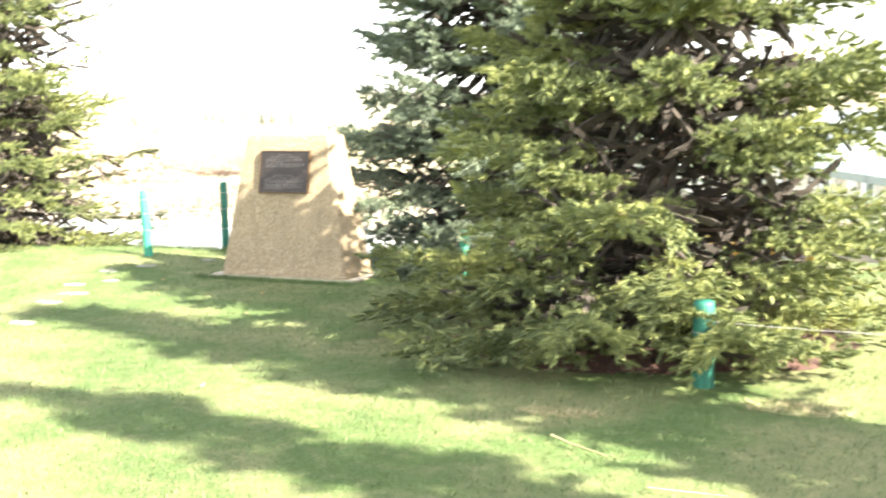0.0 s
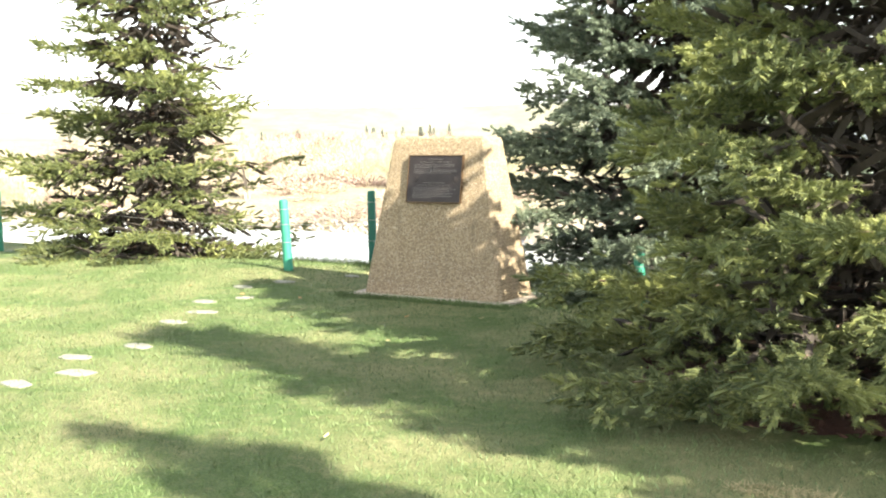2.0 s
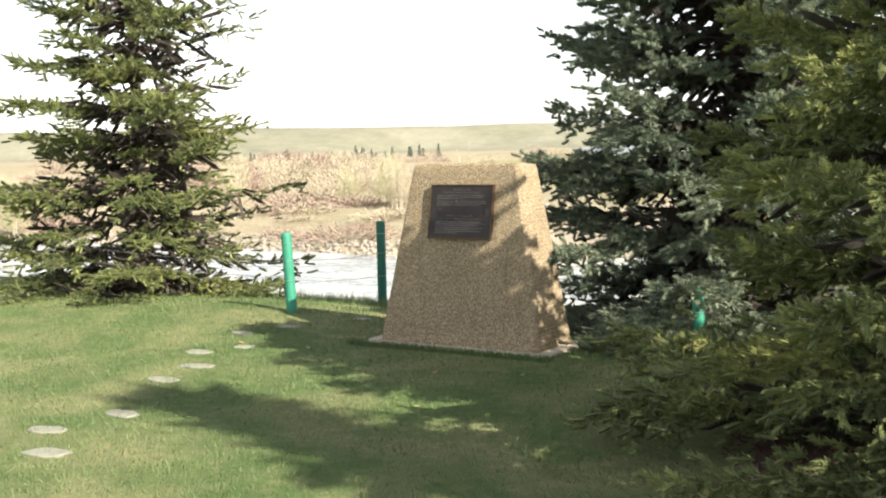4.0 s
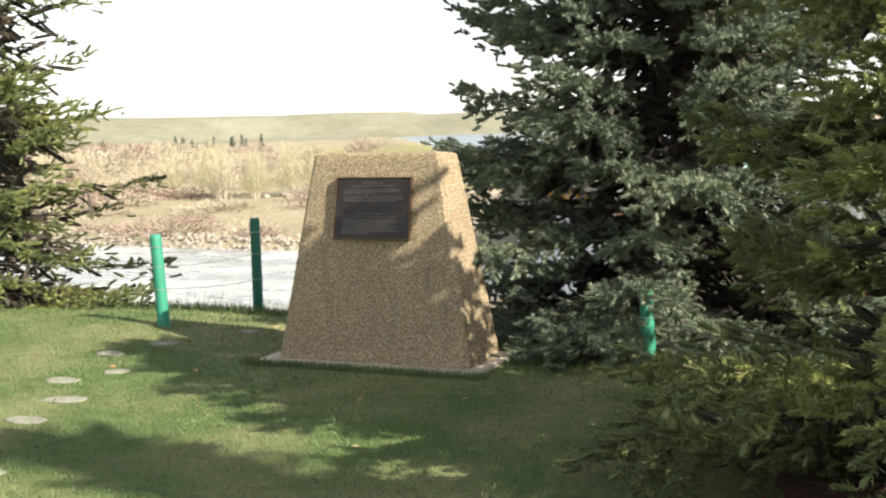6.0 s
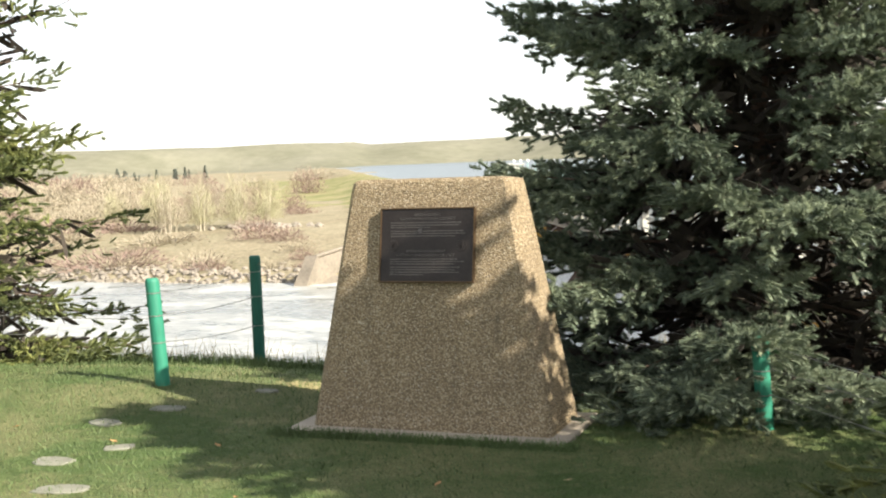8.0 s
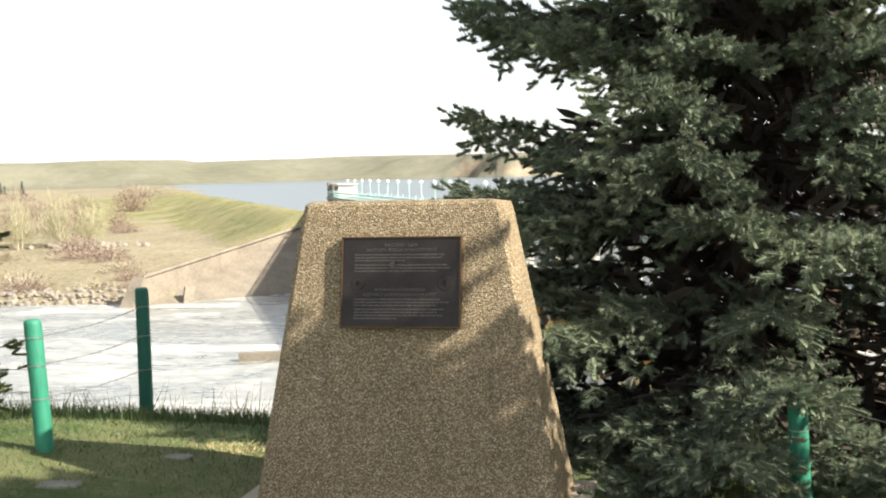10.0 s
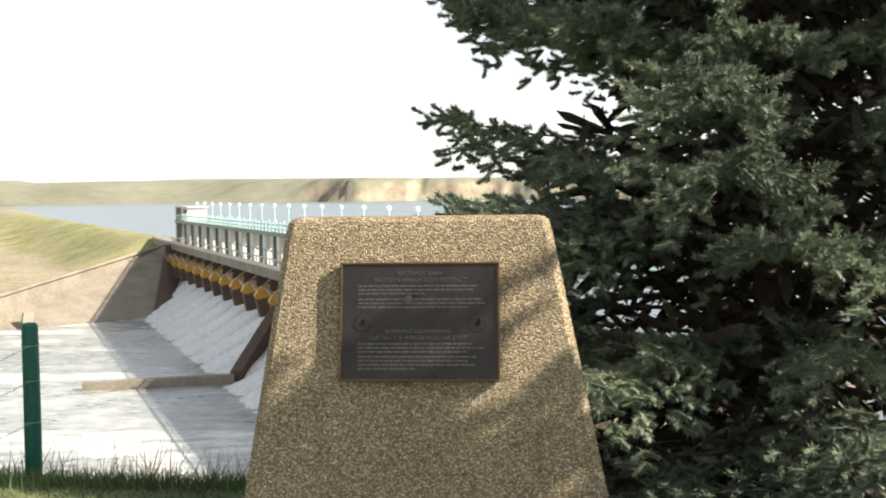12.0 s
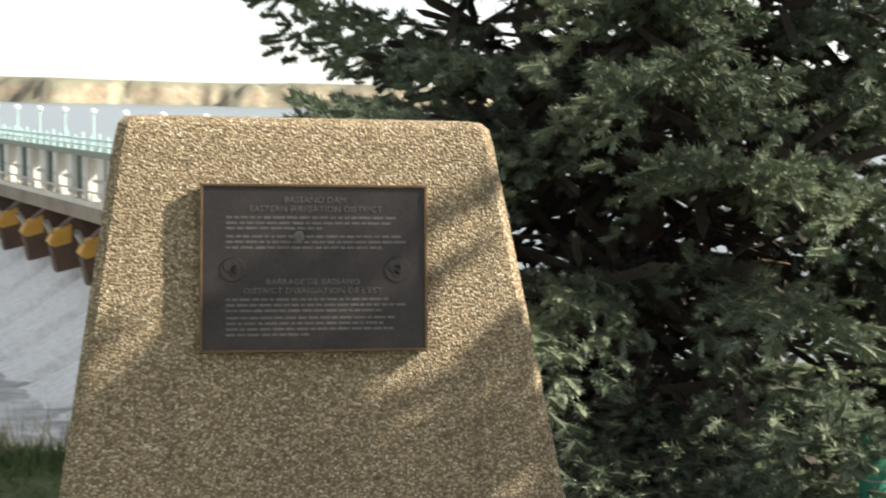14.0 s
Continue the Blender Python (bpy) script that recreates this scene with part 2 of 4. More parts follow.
STRAW = simple("dry_grass", (0.42, 0.35, 0.18), 0.9, 0, 3, 0.3, 0.0)
BLADE = simple("grass_blades", (0.098, 0.140, 0.046), 0.75, 0, 1.6, 0.40, 0.0)


# ---------------------------------------------------------------- mesh helpers
def mesh_arrays(name, verts, faces, mat=None, smooth=False):
    """A mesh from numpy arrays: verts (n, 3), faces (k, 3) or (k, 4)."""
    verts, faces = np.asarray(verts, np.float32), np.asarray(faces, np.int32)
    me = bpy.data.meshes.new(name)
    me.vertices.add(len(verts))
    me.vertices.foreach_set("co", verts.ravel())
    me.loops.add(faces.size)
    me.loops.foreach_set("vertex_index", faces.ravel())
    me.polygons.add(len(faces))
    me.polygons.foreach_set("loop_start", np.arange(0, faces.size, faces.shape[1], dtype=np.int32))
    me.polygons.foreach_set("loop_total", np.full(len(faces), faces.shape[1], np.int32))
    me.polygons.foreach_set("use_smooth", np.full(len(faces), smooth))
    me.update(calc_edges=True)
    if mat:
        me.materials.append(mat)
    return me


def bm_mesh(name, bm, mat, smooth=False):
    me = bpy.data.meshes.new(name)
    bm.to_mesh(me)
    bm.free()
    if smooth:
        for p in me.polygons:
            p.use_smooth = True
    me.materials.append(mat)
    return me


def thing(name, x=0, y=0, z=0, rz=0.0, **tags):
    e = new(name)
    e.empty_display_size = 0.2
    e.matrix_basis = pose(x, y, z, 0, 0, rz)
    return tagged(e, **tags)


def part(name, me, parent, label="", m=None):
    """Links a mesh as one part under a thing, or under a part of it."""
    ob = new(name, me)
    ob.parent = parent
    if m is not None:
        ob.matrix_basis = m
    if label:
        ob["label"] = label
    return ob


def box_bm(x0, y0, z0, x1, y1, z1, bevel=0.0, bm=None):
    own = bm is None
    bm = bm or bmesh.new()
    r = bmesh.ops.create_cube(bm, size=1.0)
    bmesh.ops.scale(bm, vec=(x1 - x0, y1 - y0, z1 - z0), verts=r["verts"])
    bmesh.ops.translate(bm, vec=((x0 + x1) / 2, (y0 + y1) / 2, (z0 + z1) / 2), verts=r["verts"])
    if bevel and own:
        bmesh.ops.bevel(bm, geom=bm.edges[:], offset=bevel, segments=2, affect="EDGES", profile=0.5)
    return bm


def prism_mesh(name, corners, mat, thickness):
    """A slab from four top corners, thickened downwards and away."""
    bm = bmesh.new()
    f = bm.faces.new([bm.verts.new(c) for c in corners])
    bm.normal_update()
    n = f.normal.copy()
    r = bmesh.ops.extrude_face_region(bm, geom=[f])
    vs = [g for g in r["geom"] if isinstance(g, bmesh.types.BMVert)]
    bmesh.ops.translate(bm, vec=-n * thickness, verts=vs)
    bmesh.ops.recalc_face_normals(bm, faces=bm.faces[:])
    return bm_mesh(name, bm, mat)


def tube_arrays(points, radii, sides=6):
    """Verts and quad faces of a tube along points."""
    pts = np.asarray(points, float)
    tang = np.gradient(pts, axis=0)
    tang /= np.linalg.norm(tang, axis=1)[:, None] + 1e-9
    up = np.where(np.abs(tang[:, 2:3]) > 0.9, np.array([[1.0, 0, 0]]), np.array([[0, 0, 1.0]]))
    a = np.cross(tang, up)
    a /= np.linalg.norm(a, axis=1)[:, None]
    b = np.cross(tang, a)
    ang = np.arange(sides) * 2 * np.pi / sides
    ring = np.cos(ang)[None, :, None] * a[:, None] + np.sin(ang)[None, :, None] * b[:, None]
    v = (pts[:, None] + ring * np.asarray(radii)[:, None, None]).reshape(-1, 3)
    f = []
    for i in range(len(pts) - 1):
        for k in range(sides):
            k2 = (k + 1) % sides
            f.append((i * sides + k, i * sides + k2, (i + 1) * sides + k2, (i + 1) * sides + k))
    return v, f


def tube_mesh(name, points, radii, mat, sides=6):
    v, f = tube_arrays(points, radii, sides)
    return mesh_arrays(name, v, f, mat, True)


# ---------------------------------------------------------------- the lie of the land
WATER_Z, POOL_Z, DECK_Z = -20.0, -10.5, -8.0
DAM_A = np.array((-90.0, 260.0))
DAM_D = np.array((0.436, -0.900))
DAM_N = np.array((0.900, 0.436))


def on_dam(s, off, z):
    """A point s metres along the dam from its far end, off metres upstream of the deck's edge."""
    p = DAM_A + DAM_D * s + DAM_N * off
    return (float(p[0]), float(p[1]), z)


def smooth01(t):
    t = np.clip(t, 0, 1)
    return t * t * (3 - 2 * t)


def waves(x, y, k, seed):
    """Cheap smooth noise out of a few turned sines."""
    rng = np.random.RandomState(seed)
    out = np.zeros_like(x, dtype=float)
    for i in range(6):
        a, p, s = rng.uniform(0, 6.28), rng.uniform(0, 6.28), k * (0.6 + 0.5 * i)
        out += np.sin((x * np.cos(a) + y * np.sin(a)) * s + p + 1.3 * np.sin((x * np.sin(a) - y * np.cos(a)) * s * 0.6 + p)) / (1 + 0.6 * i)
    return out / 2.2


CREST = [(-90.0, 260.0), (-163.0, 395.0), (-473.0, 963.0), (-900.0, 1750.0)]


def bank_edge(x):
    return 3.2 + 1.8 * smooth01((x + 1.0) / 2.5) + 0.5 * smooth01((-x - 4.0) / 3.0)


def ground_z(x, y):
    x, y = np.asarray(x, float), np.asarray(y, float)
    d = (y - bank_edge(x)) / 0.8
    near = -0.62 * 0.8 * np.where(d > 20, d, np.log1p(np.exp(np.minimum(d, 20))))
    near = near + 0.012 * waves(x, y, 0.9, 3) * (y < 6)
    near = near + 0.10 * np.exp(-((x + 2.9) ** 2) / 3.0 - ((y - 1.0) ** 2) / 1.6)
    near = np.maximum(near, -23)
    u = y - 172 + 2.0 * waves(x, y, 0.05, 5) * (x < -95)
    far = -20.8 + 2.4 * smooth01(u / 9) + 3.6 * smooth01((u - 8) / 70) + 4.0 * smooth01((u - 80) / 600)
    far = far + 0.7 * waves(x, y, 0.045, 7) * smooth01((u - 12) / 30) - 2.2 * smooth01(-u / 8)
    dist, side = np.full(x.shape, 1e9), np.zeros(x.shape)
    for (ax, ay), (bx, by) in zip(CREST, CREST[1:]):
        ex, ey = bx - ax, by - ay
        t = np.clip(((x - ax) * ex + (y - ay) * ey) / (ex * ex + ey * ey), 0, 1)
        dd = np.hypot(x - ax - t * ex, y - ay - t * ey)
        closer = dd < dist
        side = np.where(closer, ex * (y - ay) - ey * (x - ax), side)
        dist = np.minimum(dist, dd)
    bank = DECK_Z - np.maximum(0, dist - 3.0) / 2.7
    pool = (side < 0) & (((x - DAM_A[0]) * DAM_N[0] + (y - DAM_A[1]) * DAM_N[1]) > 0)
    r = np.hypot(x, y)
    hill_at = 1830 + 120 * waves(x, y, 0.0016, 11) + 70 * waves(x, y, 0.008, 17)
    rugged = smooth01((x + 620) / 350)
    hill_at = hill_at + rugged * (45 * waves(x, y, 0.03, 29) + 20 * waves(x, y, 0.07, 31))
    rise = smooth01((r - hill_at) / (220 - 130 * rugged + 40 * waves(x, y, 0.004, 13)))
    hills = 44 * rise + 5 * waves(x, y, 0.006, 19) * rise + 10 * smooth01((r - 2100) / 700)
    land = np.where(pool, np.maximum(bank, -17.0), np.maximum(far, bank))
    land = np.where(r > 900, np.maximum(land, np.where(pool, -17, -12) + hills), land)
    river_side = (x > -90 + 12 * (y - 172) / 58 + 0.5) & (y < 262) & ~pool
    land = np.where(river_side & (y > 30), -23.0, land)
    return np.where(y < 60, np.maximum(near, np.where(y > 30, -23, -40)), land)


def build_ground():
    xs = np.concatenate([np.arange(-3600, -1300, 60), np.arange(-1300, -700, 24), np.arange(-700, -220, 12), np.arange(-220, -24, 3.0), np.arange(-24, 24, 0.5),
                         np.arange(24, 200, 8), np.arange(200, 900, 24), np.arange(900, 3601, 60)])
    ys = np.concatenate([[-3000, -1200, -500, -200, -80, -40], np.arange(-24, 12, 0.5), np.arange(12, 60, 2.0), np.arange(60, 320, 3.0),
                         np.arange(320, 1000, 14), np.arange(1000, 1600, 40), np.arange(1600, 2300, 16), np.arange(2300, 3601, 60)])
    gx, gy = np.meshgrid(xs, ys)
    v = np.stack([gx, gy, ground_z(gx, gy)], -1).reshape(-1, 3)
    nx, ny = len(xs), len(ys)
    i = (np.arange(ny - 1)[:, None] * nx + np.arange(nx - 1)[None]).ravel()
    f = np.stack([i, i + 1, i + nx + 1, i + nx], 1)
    me = mesh_arrays("ground", v, f, LAWN, True)
    me.materials.append(MEADOW)
    me.materials.append(HILL)
    me.materials.append(TURF)
    c = v[f].mean(1)
    idx = np.where(c[:, 1] < bank_edge(c[:, 0]) + 1.2, 0, np.where(np.hypot(c[:, 0], c[:, 1]) > 1500, 2, 1))
    near_crest = (c[:, 2] > -14.5) & (c[:, 1] > 168) & (c[:, 1] < 700) & (c[:, 0] > -130 - 0.62 * (c[:, 1] - 230)) & (idx == 1)
    idx = np.where(near_crest, 3, idx)
    me.polygons.foreach_set("material_index", idx.astype(np.int32))
    return tagged(new("ground", me), "mown lawn above a river bank, dry meadows and prairie hills beyond", "ground", kind="structure")


def build_water():
    def sheet(name, pts, z, mat, label):
        bm = bmesh.new()
        bm.faces.new([bm.verts.new((x, y, z)) for x, y in pts])
        bmesh.ops.triangulate(bm, faces=bm.faces[:])
        bmesh.ops.recalc_face_normals(bm, faces=bm.faces[:])
        if sum(f.normal.z for f in bm.faces) < 0:
            bmesh.ops.reverse_faces(bm, faces=bm.faces[:])
        return tagged(new(name, bm_mesh(name, bm, mat)), label, "water", kind="structure")
    sheet("river_water", [(-2500, 15), (25, 15), on_dam(235, 2, 0)[:2], on_dam(0, 2, 0)[:2], (-2500, 262)], WATER_Z, RIVER,
          "churning grey river water streaked with white foam")
    sheet("reservoir_water", [on_dam(300, 1, 0)[:2], on_dam(0, 1, 0)[:2], *CREST[1:], (-1500, 2900), (3500, 2900), (3500, -10)], POOL_Z, RESERVOIR,
          "calm blue-grey reservoir held behind the dam")


build_ground()
build_water()


# ---------------------------------------------------------------- the monument
def ring_outline(hw, y_front, y_back, c):
    return [(-hw + c, y_front), (hw - c, y_front), (hw, y_front + c), (hw, y_back - c), (hw - c, y_back), (-hw + c, y_back), (-hw, y_back - c), (-hw, y_front + c)]


LEAN = radians(10)


def face_y(z):
    """The leaning front face of the monument."""
    return (z - 0.9) * math.tan(LEAN) + 0.026


def build_monument():
    cx = -0.004
    mon = thing("monument", cx, 0, 0, label="tapered exposed-aggregate concrete monument with chamfered corners on the lawn", category="monument")
    bm = bmesh.new()
    rings = []
    levels = [(0.025, 0.765), (0.5, 0.684), (1.0, 0.598), (1.455, 0.519), (1.500, 0.508), (1.518, 0.490), (1.522, 0.455)]
    for k, (z, hw) in enumerate(levels):
        yf = face_y(z) + (0, 0, 0, 0, 0.004, 0.018, 0.04)[k]
        yb = 0.49 - 0.01 * z - (0, 0, 0, 0, 0.004, 0.018, 0.04)[k]
        rings.append([bm.verts.new((x + 0.034 - 0.030 * z, y, z - (0.05 * (y - yf) if k > 4 else 0))) for x, y in ring_outline(hw, yf, yb, 0.028)])
    for a, b in zip(rings, rings[1:]):
        for i in range(8):
            bm.faces.new((a[i], a[(i + 1) % 8], b[(i + 1) % 8], b[i]))
    bm.faces.new(rings[-1])
    bm.faces.new(rings[0][::-1])
    bmesh.ops.recalc_face_normals(bm, faces=bm.faces[:])
    part("body", bm_mesh("monument_body", bm, AGG), mon)
    bm = box_bm(-0.86, -0.245, -0.06, 0.905, 0.56, 0.026, 0.012)
    part("base_pad", bm_mesh("base_pad", bm, PAD), mon, "thin tan concrete pad")
    return mon


def text_mesh(words, size, mat, depth=0.004, width=None):
    """Raised lettering, set to a given width, as a mesh centred on its middle."""
    cu = bpy.data.curves.new("lettering", "FONT")
    cu.body, cu.size, cu.align_x, cu.align_y, cu.extrude = words, size, "CENTER", "CENTER", depth
    cu.resolution_u = 2
    ob = bpy.data.objects.new("lettering", cu)
    scene.collection.objects.link(ob)
    bpy.context.view_layer.update()
    me = bpy.data.meshes.new_from_object(ob.evaluated_get(bpy.context.evaluated_depsgraph_get()))
    bpy.data.objects.remove(ob)
    bpy.data.curves.remove(cu)
    if width:
        xs = [v.co.x for v in me.vertices]
        k = width / (max(xs) - min(xs))
        for v in me.vertices:
            v.co.x *= k
    me.materials.clear()
    me.materials.append(mat)
    return me


def build_plaque():
    w, h, zb = 0.61, 0.452, 0.9
    pl = new("plaque")
    tagged(pl, "dark bronze bilingual plaque with raised lettering fixed to the monument", "plaque")
    pl.matrix_basis = Matrix.Translation((0, 0.0, zb)) @ Matrix.Rotation(radians(90) - LEAN, 4, "X")
    # local x right, y up the face, z out of the face
    part("plate", bm_mesh("plate", box_bm(-w / 2 + 0.006, 0.006, -0.02, w / 2 - 0.006, h - 0.006, 0.004, 0.002), PLAQUE), pl)
    t = 0.0085
    for x0, y0, x1, y1 in ((-w / 2, 0, w / 2, t), (-w / 2, h - t, w / 2, h), (-w / 2, t, -w / 2 + t, h - t), (w / 2 - t, t, w / 2, h - t)):
        part("border", bm_mesh("border", box_bm(x0, y0, -0.02, x1, y1, 0.011, 0.002), BRONZE), pl, "worn brown bronze rim")

    def line(words, u, v, size, width):
        part("lettering", text_mesh(words, size, RAISED, 0.0016, width), pl, "raised bronze words", pose(u, v, 0.0045))
    line("BASSANO DAM", 0.002, 0.409, 0.024, 0.165)
    line("EASTERN IRRIGATION DISTRICT", 0.004, 0.384, 0.024, 0.355)
    line("BARRAGE DE BASSANO", -0.004, 0.189, 0.022, 0.250)
    line("DISTRICT D'IRRIGATION DE L'EST", -0.004, 0.165, 0.022, 0.370)

    def bar_row(v, u0, u1, rng):
        """A line of small lettering too fine to read: short raised bars."""
        bm = bmesh.new()
        u = u0
        while u < u1 - 0.012:
            n = min(rng.uniform(0.010, 0.034), u1 - u)
            box_bm(u, v - 0.0032, 0.003, u + n, v + 0.0032, 0.0052, 0, bm)
            u += n + 0.005
        part("text_line", bm_mesh("text_line", bm, RAISED), pl)
    rng = random.Random(4)
    for v, e in ((0.362, 0.225), (0.347, 0.205), (0.333, 0.02), (0.311, 0.245), (0.296, 0.250), (0.281, 0.185),
                 (0.142, 0.205), (0.127, 0.245), (0.112, 0.180), (0.093, 0.215), (0.078, 0.200), (0.063, 0.222), (0.048, 0.0)):
        bar_row(v, -0.235, e, rng)
    for u, v, r in ((-0.218, 0.222, 0.034), (0.222, 0.222, 0.036), (-0.042, 0.312, 0.014)):
        bm = bmesh.new()
        bmesh.ops.create_cone(bm, cap_ends=True, segments=28, radius1=r, radius2=r * 0.94, depth=0.005)
        for k in range(3):
            q = bmesh.ops.create_cone(bm, cap_ends=True, segments=20, radius1=r * (0.55 - 0.13 * k), radius2=r * (0.5 - 0.13 * k), depth=0.003)
            bmesh.ops.translate(bm, vec=(rng.uniform(-.2, .2) * r, (0.3 - 0.3 * k) * r, 0.003), verts=q["verts"])
        bmesh.ops.translate(bm, vec=(u, v, 0.005), verts=bm.verts[:])
        part("emblem", bm_mesh("emblem", bm, RAISED if r < 0.02 else PLAQUE), pl, "round cast emblem")
    return pl


# ---------------------------------------------------------------- spruces
def sprig_template(n, length, needle, width, seed):
    """A plump blunt shoot along +x: a twig wrapped in forward-swept needles, one triangle each."""
    rng = np.random.RandomState(seed)
    t = (np.arange(n) + rng.uniform(0, 1, n)) / n
    ang = np.arange(n) * 2.399 + rng.uniform(-0.5, 0.5, n)
    base = np.stack([t * length * 0.92, np.zeros(n), np.zeros(n)], 1)
    side = np.stack([np.zeros(n), np.cos(ang), np.sin(ang)], 1)
    base = base + side * needle * 0.30
    fwd = radians(62) - radians(40) * t ** 2 + rng.normal(0, 0.14, n)
    d = side * np.sin(fwd)[:, None] + np.array([[1.0, 0, 0]]) * np.cos(fwd)[:, None]
    across = np.cross(d, side + rng.normal(0, 0.5, (n, 3)))
    across /= np.linalg.norm(across, axis=1)[:, None]
    ln = needle * rng.uniform(0.75, 1.15, n) * (1.0 - 0.2 * t)
    tip = base + d * ln[:, None]
    v = np.stack([base - across * width / 2, base + across * width / 2, tip], 1).reshape(-1, 3)
    r, core = needle * 0.42, []
    rings = [[np.array((length * q, r * k * math.cos(p), r * k * math.sin(p))) for p in (0.4, 2.5, 4.6)] for q, k in ((0.15, 0.75), (0.85, 1.0))]
    a, c = np.array((-0.012, 0, 0)), np.array((length * 1.06, 0, 0))
    for k in range(3):
        m = (k + 1) % 3
        core += [a, rings[0][m], rings[0][k], rings[0][k], rings[0][m], rings[1][m], rings[0][k], rings[1][m], rings[1][k], rings[1][k], rings[1][m], c]
    return np.concatenate([v, np.array(core)])


def spruce(x, y, base_z, height, radius, material_n, seed, detail, label, low=0.18, fullness=1.0, dense_to=4.4, power=0.82, gap=0.0, bare=0.42, floor=0.05):
    """A spruce: tapered trunk, tiers of boughs that end in broad fans of plump needled shoots, thin twiggy growth inside."""
    rng = np.random.RandomState(seed)
    tree = thing("spruce_tree", x, y, base_z, label=label, category="tree")
    tz = np.linspace(-0.25, height, 14)
    wob = np.stack([0.03 * np.sin(tz * 1.3 + seed), 0.03 * np.cos(tz * 1.1 + seed), tz], 1)
    part("trunk", tube_mesh("trunk", wob, 0.0125 * height * (1 - tz / height * 0.96) + 0.008, BARK, 9), tree)
    starts, dirs, scales, inner = [], [], [], []

    def shoot(p, d, k):
        starts.append(p)
        dirs.append(d)
        scales.append(k)
    z, k = low, 0
    while z < height * 0.985:
        f = z / height
        high = z > dense_to
        r_here = radius * (1 - f) ** power * (0.95 + 0.05 * min(1, z / 0.9))
        n_b = max(5, int(round((detail["boughs"] - 4 * f) * fullness)))
        for b in range(n_b):
            az = k * 0.9 + b * 2 * math.pi / n_b + rng.normal(0, 0.20)
            L = r_here * rng.uniform(0.66, 1.10) * (1 - gap * (rng.rand() < 0.25))
            if L < 0.10:
                continue
            zz = z + rng.uniform(-0.12, 0.12)
            rise = (-0.02 + 0.70 * f) + rng.normal(0, 0.07)
            u = np.linspace(0, 1, 9)
            droop = L * (rise * u - 0.26 * u * u + 0.17 * u ** 3.5)
            pz = np.maximum(zz + droop, floor + 0.10 * u)
            bend = rng.normal(0, 0.12)
            pts = np.stack([np.cos(az + bend * u * u) * u * L, np.sin(az + bend * u * u) * u * L, pz], 1)
            part("branch", tube_mesh("branch", pts, np.maximum(0.012 * (L / 2) * (1 - u) + 0.0035, 0.003), BARK, 4), tree)
            step = detail["step"] * (1.7 if high else 1.0)
            big = 1.7 if high else 1.0
            # bare dead twigs near the trunk, coloured dark to stand for inner shade
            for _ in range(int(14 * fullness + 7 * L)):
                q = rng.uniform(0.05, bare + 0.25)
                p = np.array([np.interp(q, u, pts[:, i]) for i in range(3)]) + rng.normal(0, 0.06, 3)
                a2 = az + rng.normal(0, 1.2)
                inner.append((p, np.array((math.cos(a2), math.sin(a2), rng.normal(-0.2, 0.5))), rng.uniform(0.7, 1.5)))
            s = bare * L + rng.uniform(0, 0.08)
            wide = 0.18 + 0.30 * min(1.0, L / 1.8)
            while s < L:
                q = s / L
                p = np.array([np.interp(q, u, pts[:, i]) for i in range(3)])
                p2 = np.array([np.interp(min(1.0, q + 0.06), u, pts[:, i]) for i in range(3)])
                d0 = p2 - p if q < 0.985 else pts[-1] - pts[-2]
                d0 = d0 / (np.linalg.norm(d0) + 1e-9)
                sidev = np.cross(d0, (0, 0, 1.0))
                sidev /= np.linalg.norm(sidev) + 1e-9
                e = (q - bare) / (1 - bare)
                lat = wide * (0.45 + 0.55 * min(1, e / 0.35)) * (1.0 - 0.55 * max(0, e - 0.55) / 0.45) * rng.uniform(0.75, 1.2)
                hang = rng.uniform(*detail["hang"])
                for sgn in (-1, 1):
                    ld = d0 * rng.uniform(0.65, 1.05) + sidev * sgn * rng.uniform(0.6, 1.0) + np.array((0, 0, hang + rng.normal(0, 0.12)))
                    ld /= np.linalg.norm(ld)
                    perp = np.cross(ld, (0, 0, 1.0))
                    w = 0.02
                    while w < lat:
                        pp = p + ld * w + np.array((0, 0, rng.normal(0, 0.018) - 0.55 * w * w))
                        for s2 in (-1, 1):
                            sd = ld * 0.85 + perp * s2 * rng.uniform(0.35, 0.95) + np.array((0, 0, rng.normal(0.10, 0.28)))
                            shoot(pp, sd, rng.uniform(0.8, 1.15) * big)
                        if rng.rand() < 0.55:
                            shoot(pp, ld * 0.8 + np.array((0, 0, rng.choice((-0.7, 0.75)))) + rng.normal(0, 0.2, 3), rng.uniform(0.75, 1.05) * big)
                        w += step * rng.uniform(0.85, 1.2)
                    shoot(p + ld * lat * 0.97, ld + np.array((0, 0, rng.uniform(-0.1, 0.25))), rng.uniform(0.95, 1.25) * big)
                shoot(p, d0 * 0.8 + sidev * rng.normal(0, 0.4) + np.array((0, 0, rng.uniform(0.1, 0.8))), rng.uniform(0.8, 1.1) * big)
                s += step * 1.1 * rng.uniform(0.85, 1.2)
            for _ in range(5):
                shoot(pts[-1], (pts[-1] - pts[-2]) / (L / 8) + np.array((rng.normal(0, .45), rng.normal(0, .45), rng.uniform(-0.2, 0.35))), 1.1 * big)
        z += detail["tier"] * rng.uniform(0.8, 1.2) * (1.0 + 0.5 * f)
        k += 1
    P, D, S = np.array(starts), np.array(dirs), np.array(scales)
    # the shaded side away from the lawn is thinner
    thin = (P[:, 1] < 0.30) | (rng.rand(len(P)) < 0.25)
    low_z = 0.015 + 0.6 * max(0, floor - 0.05)

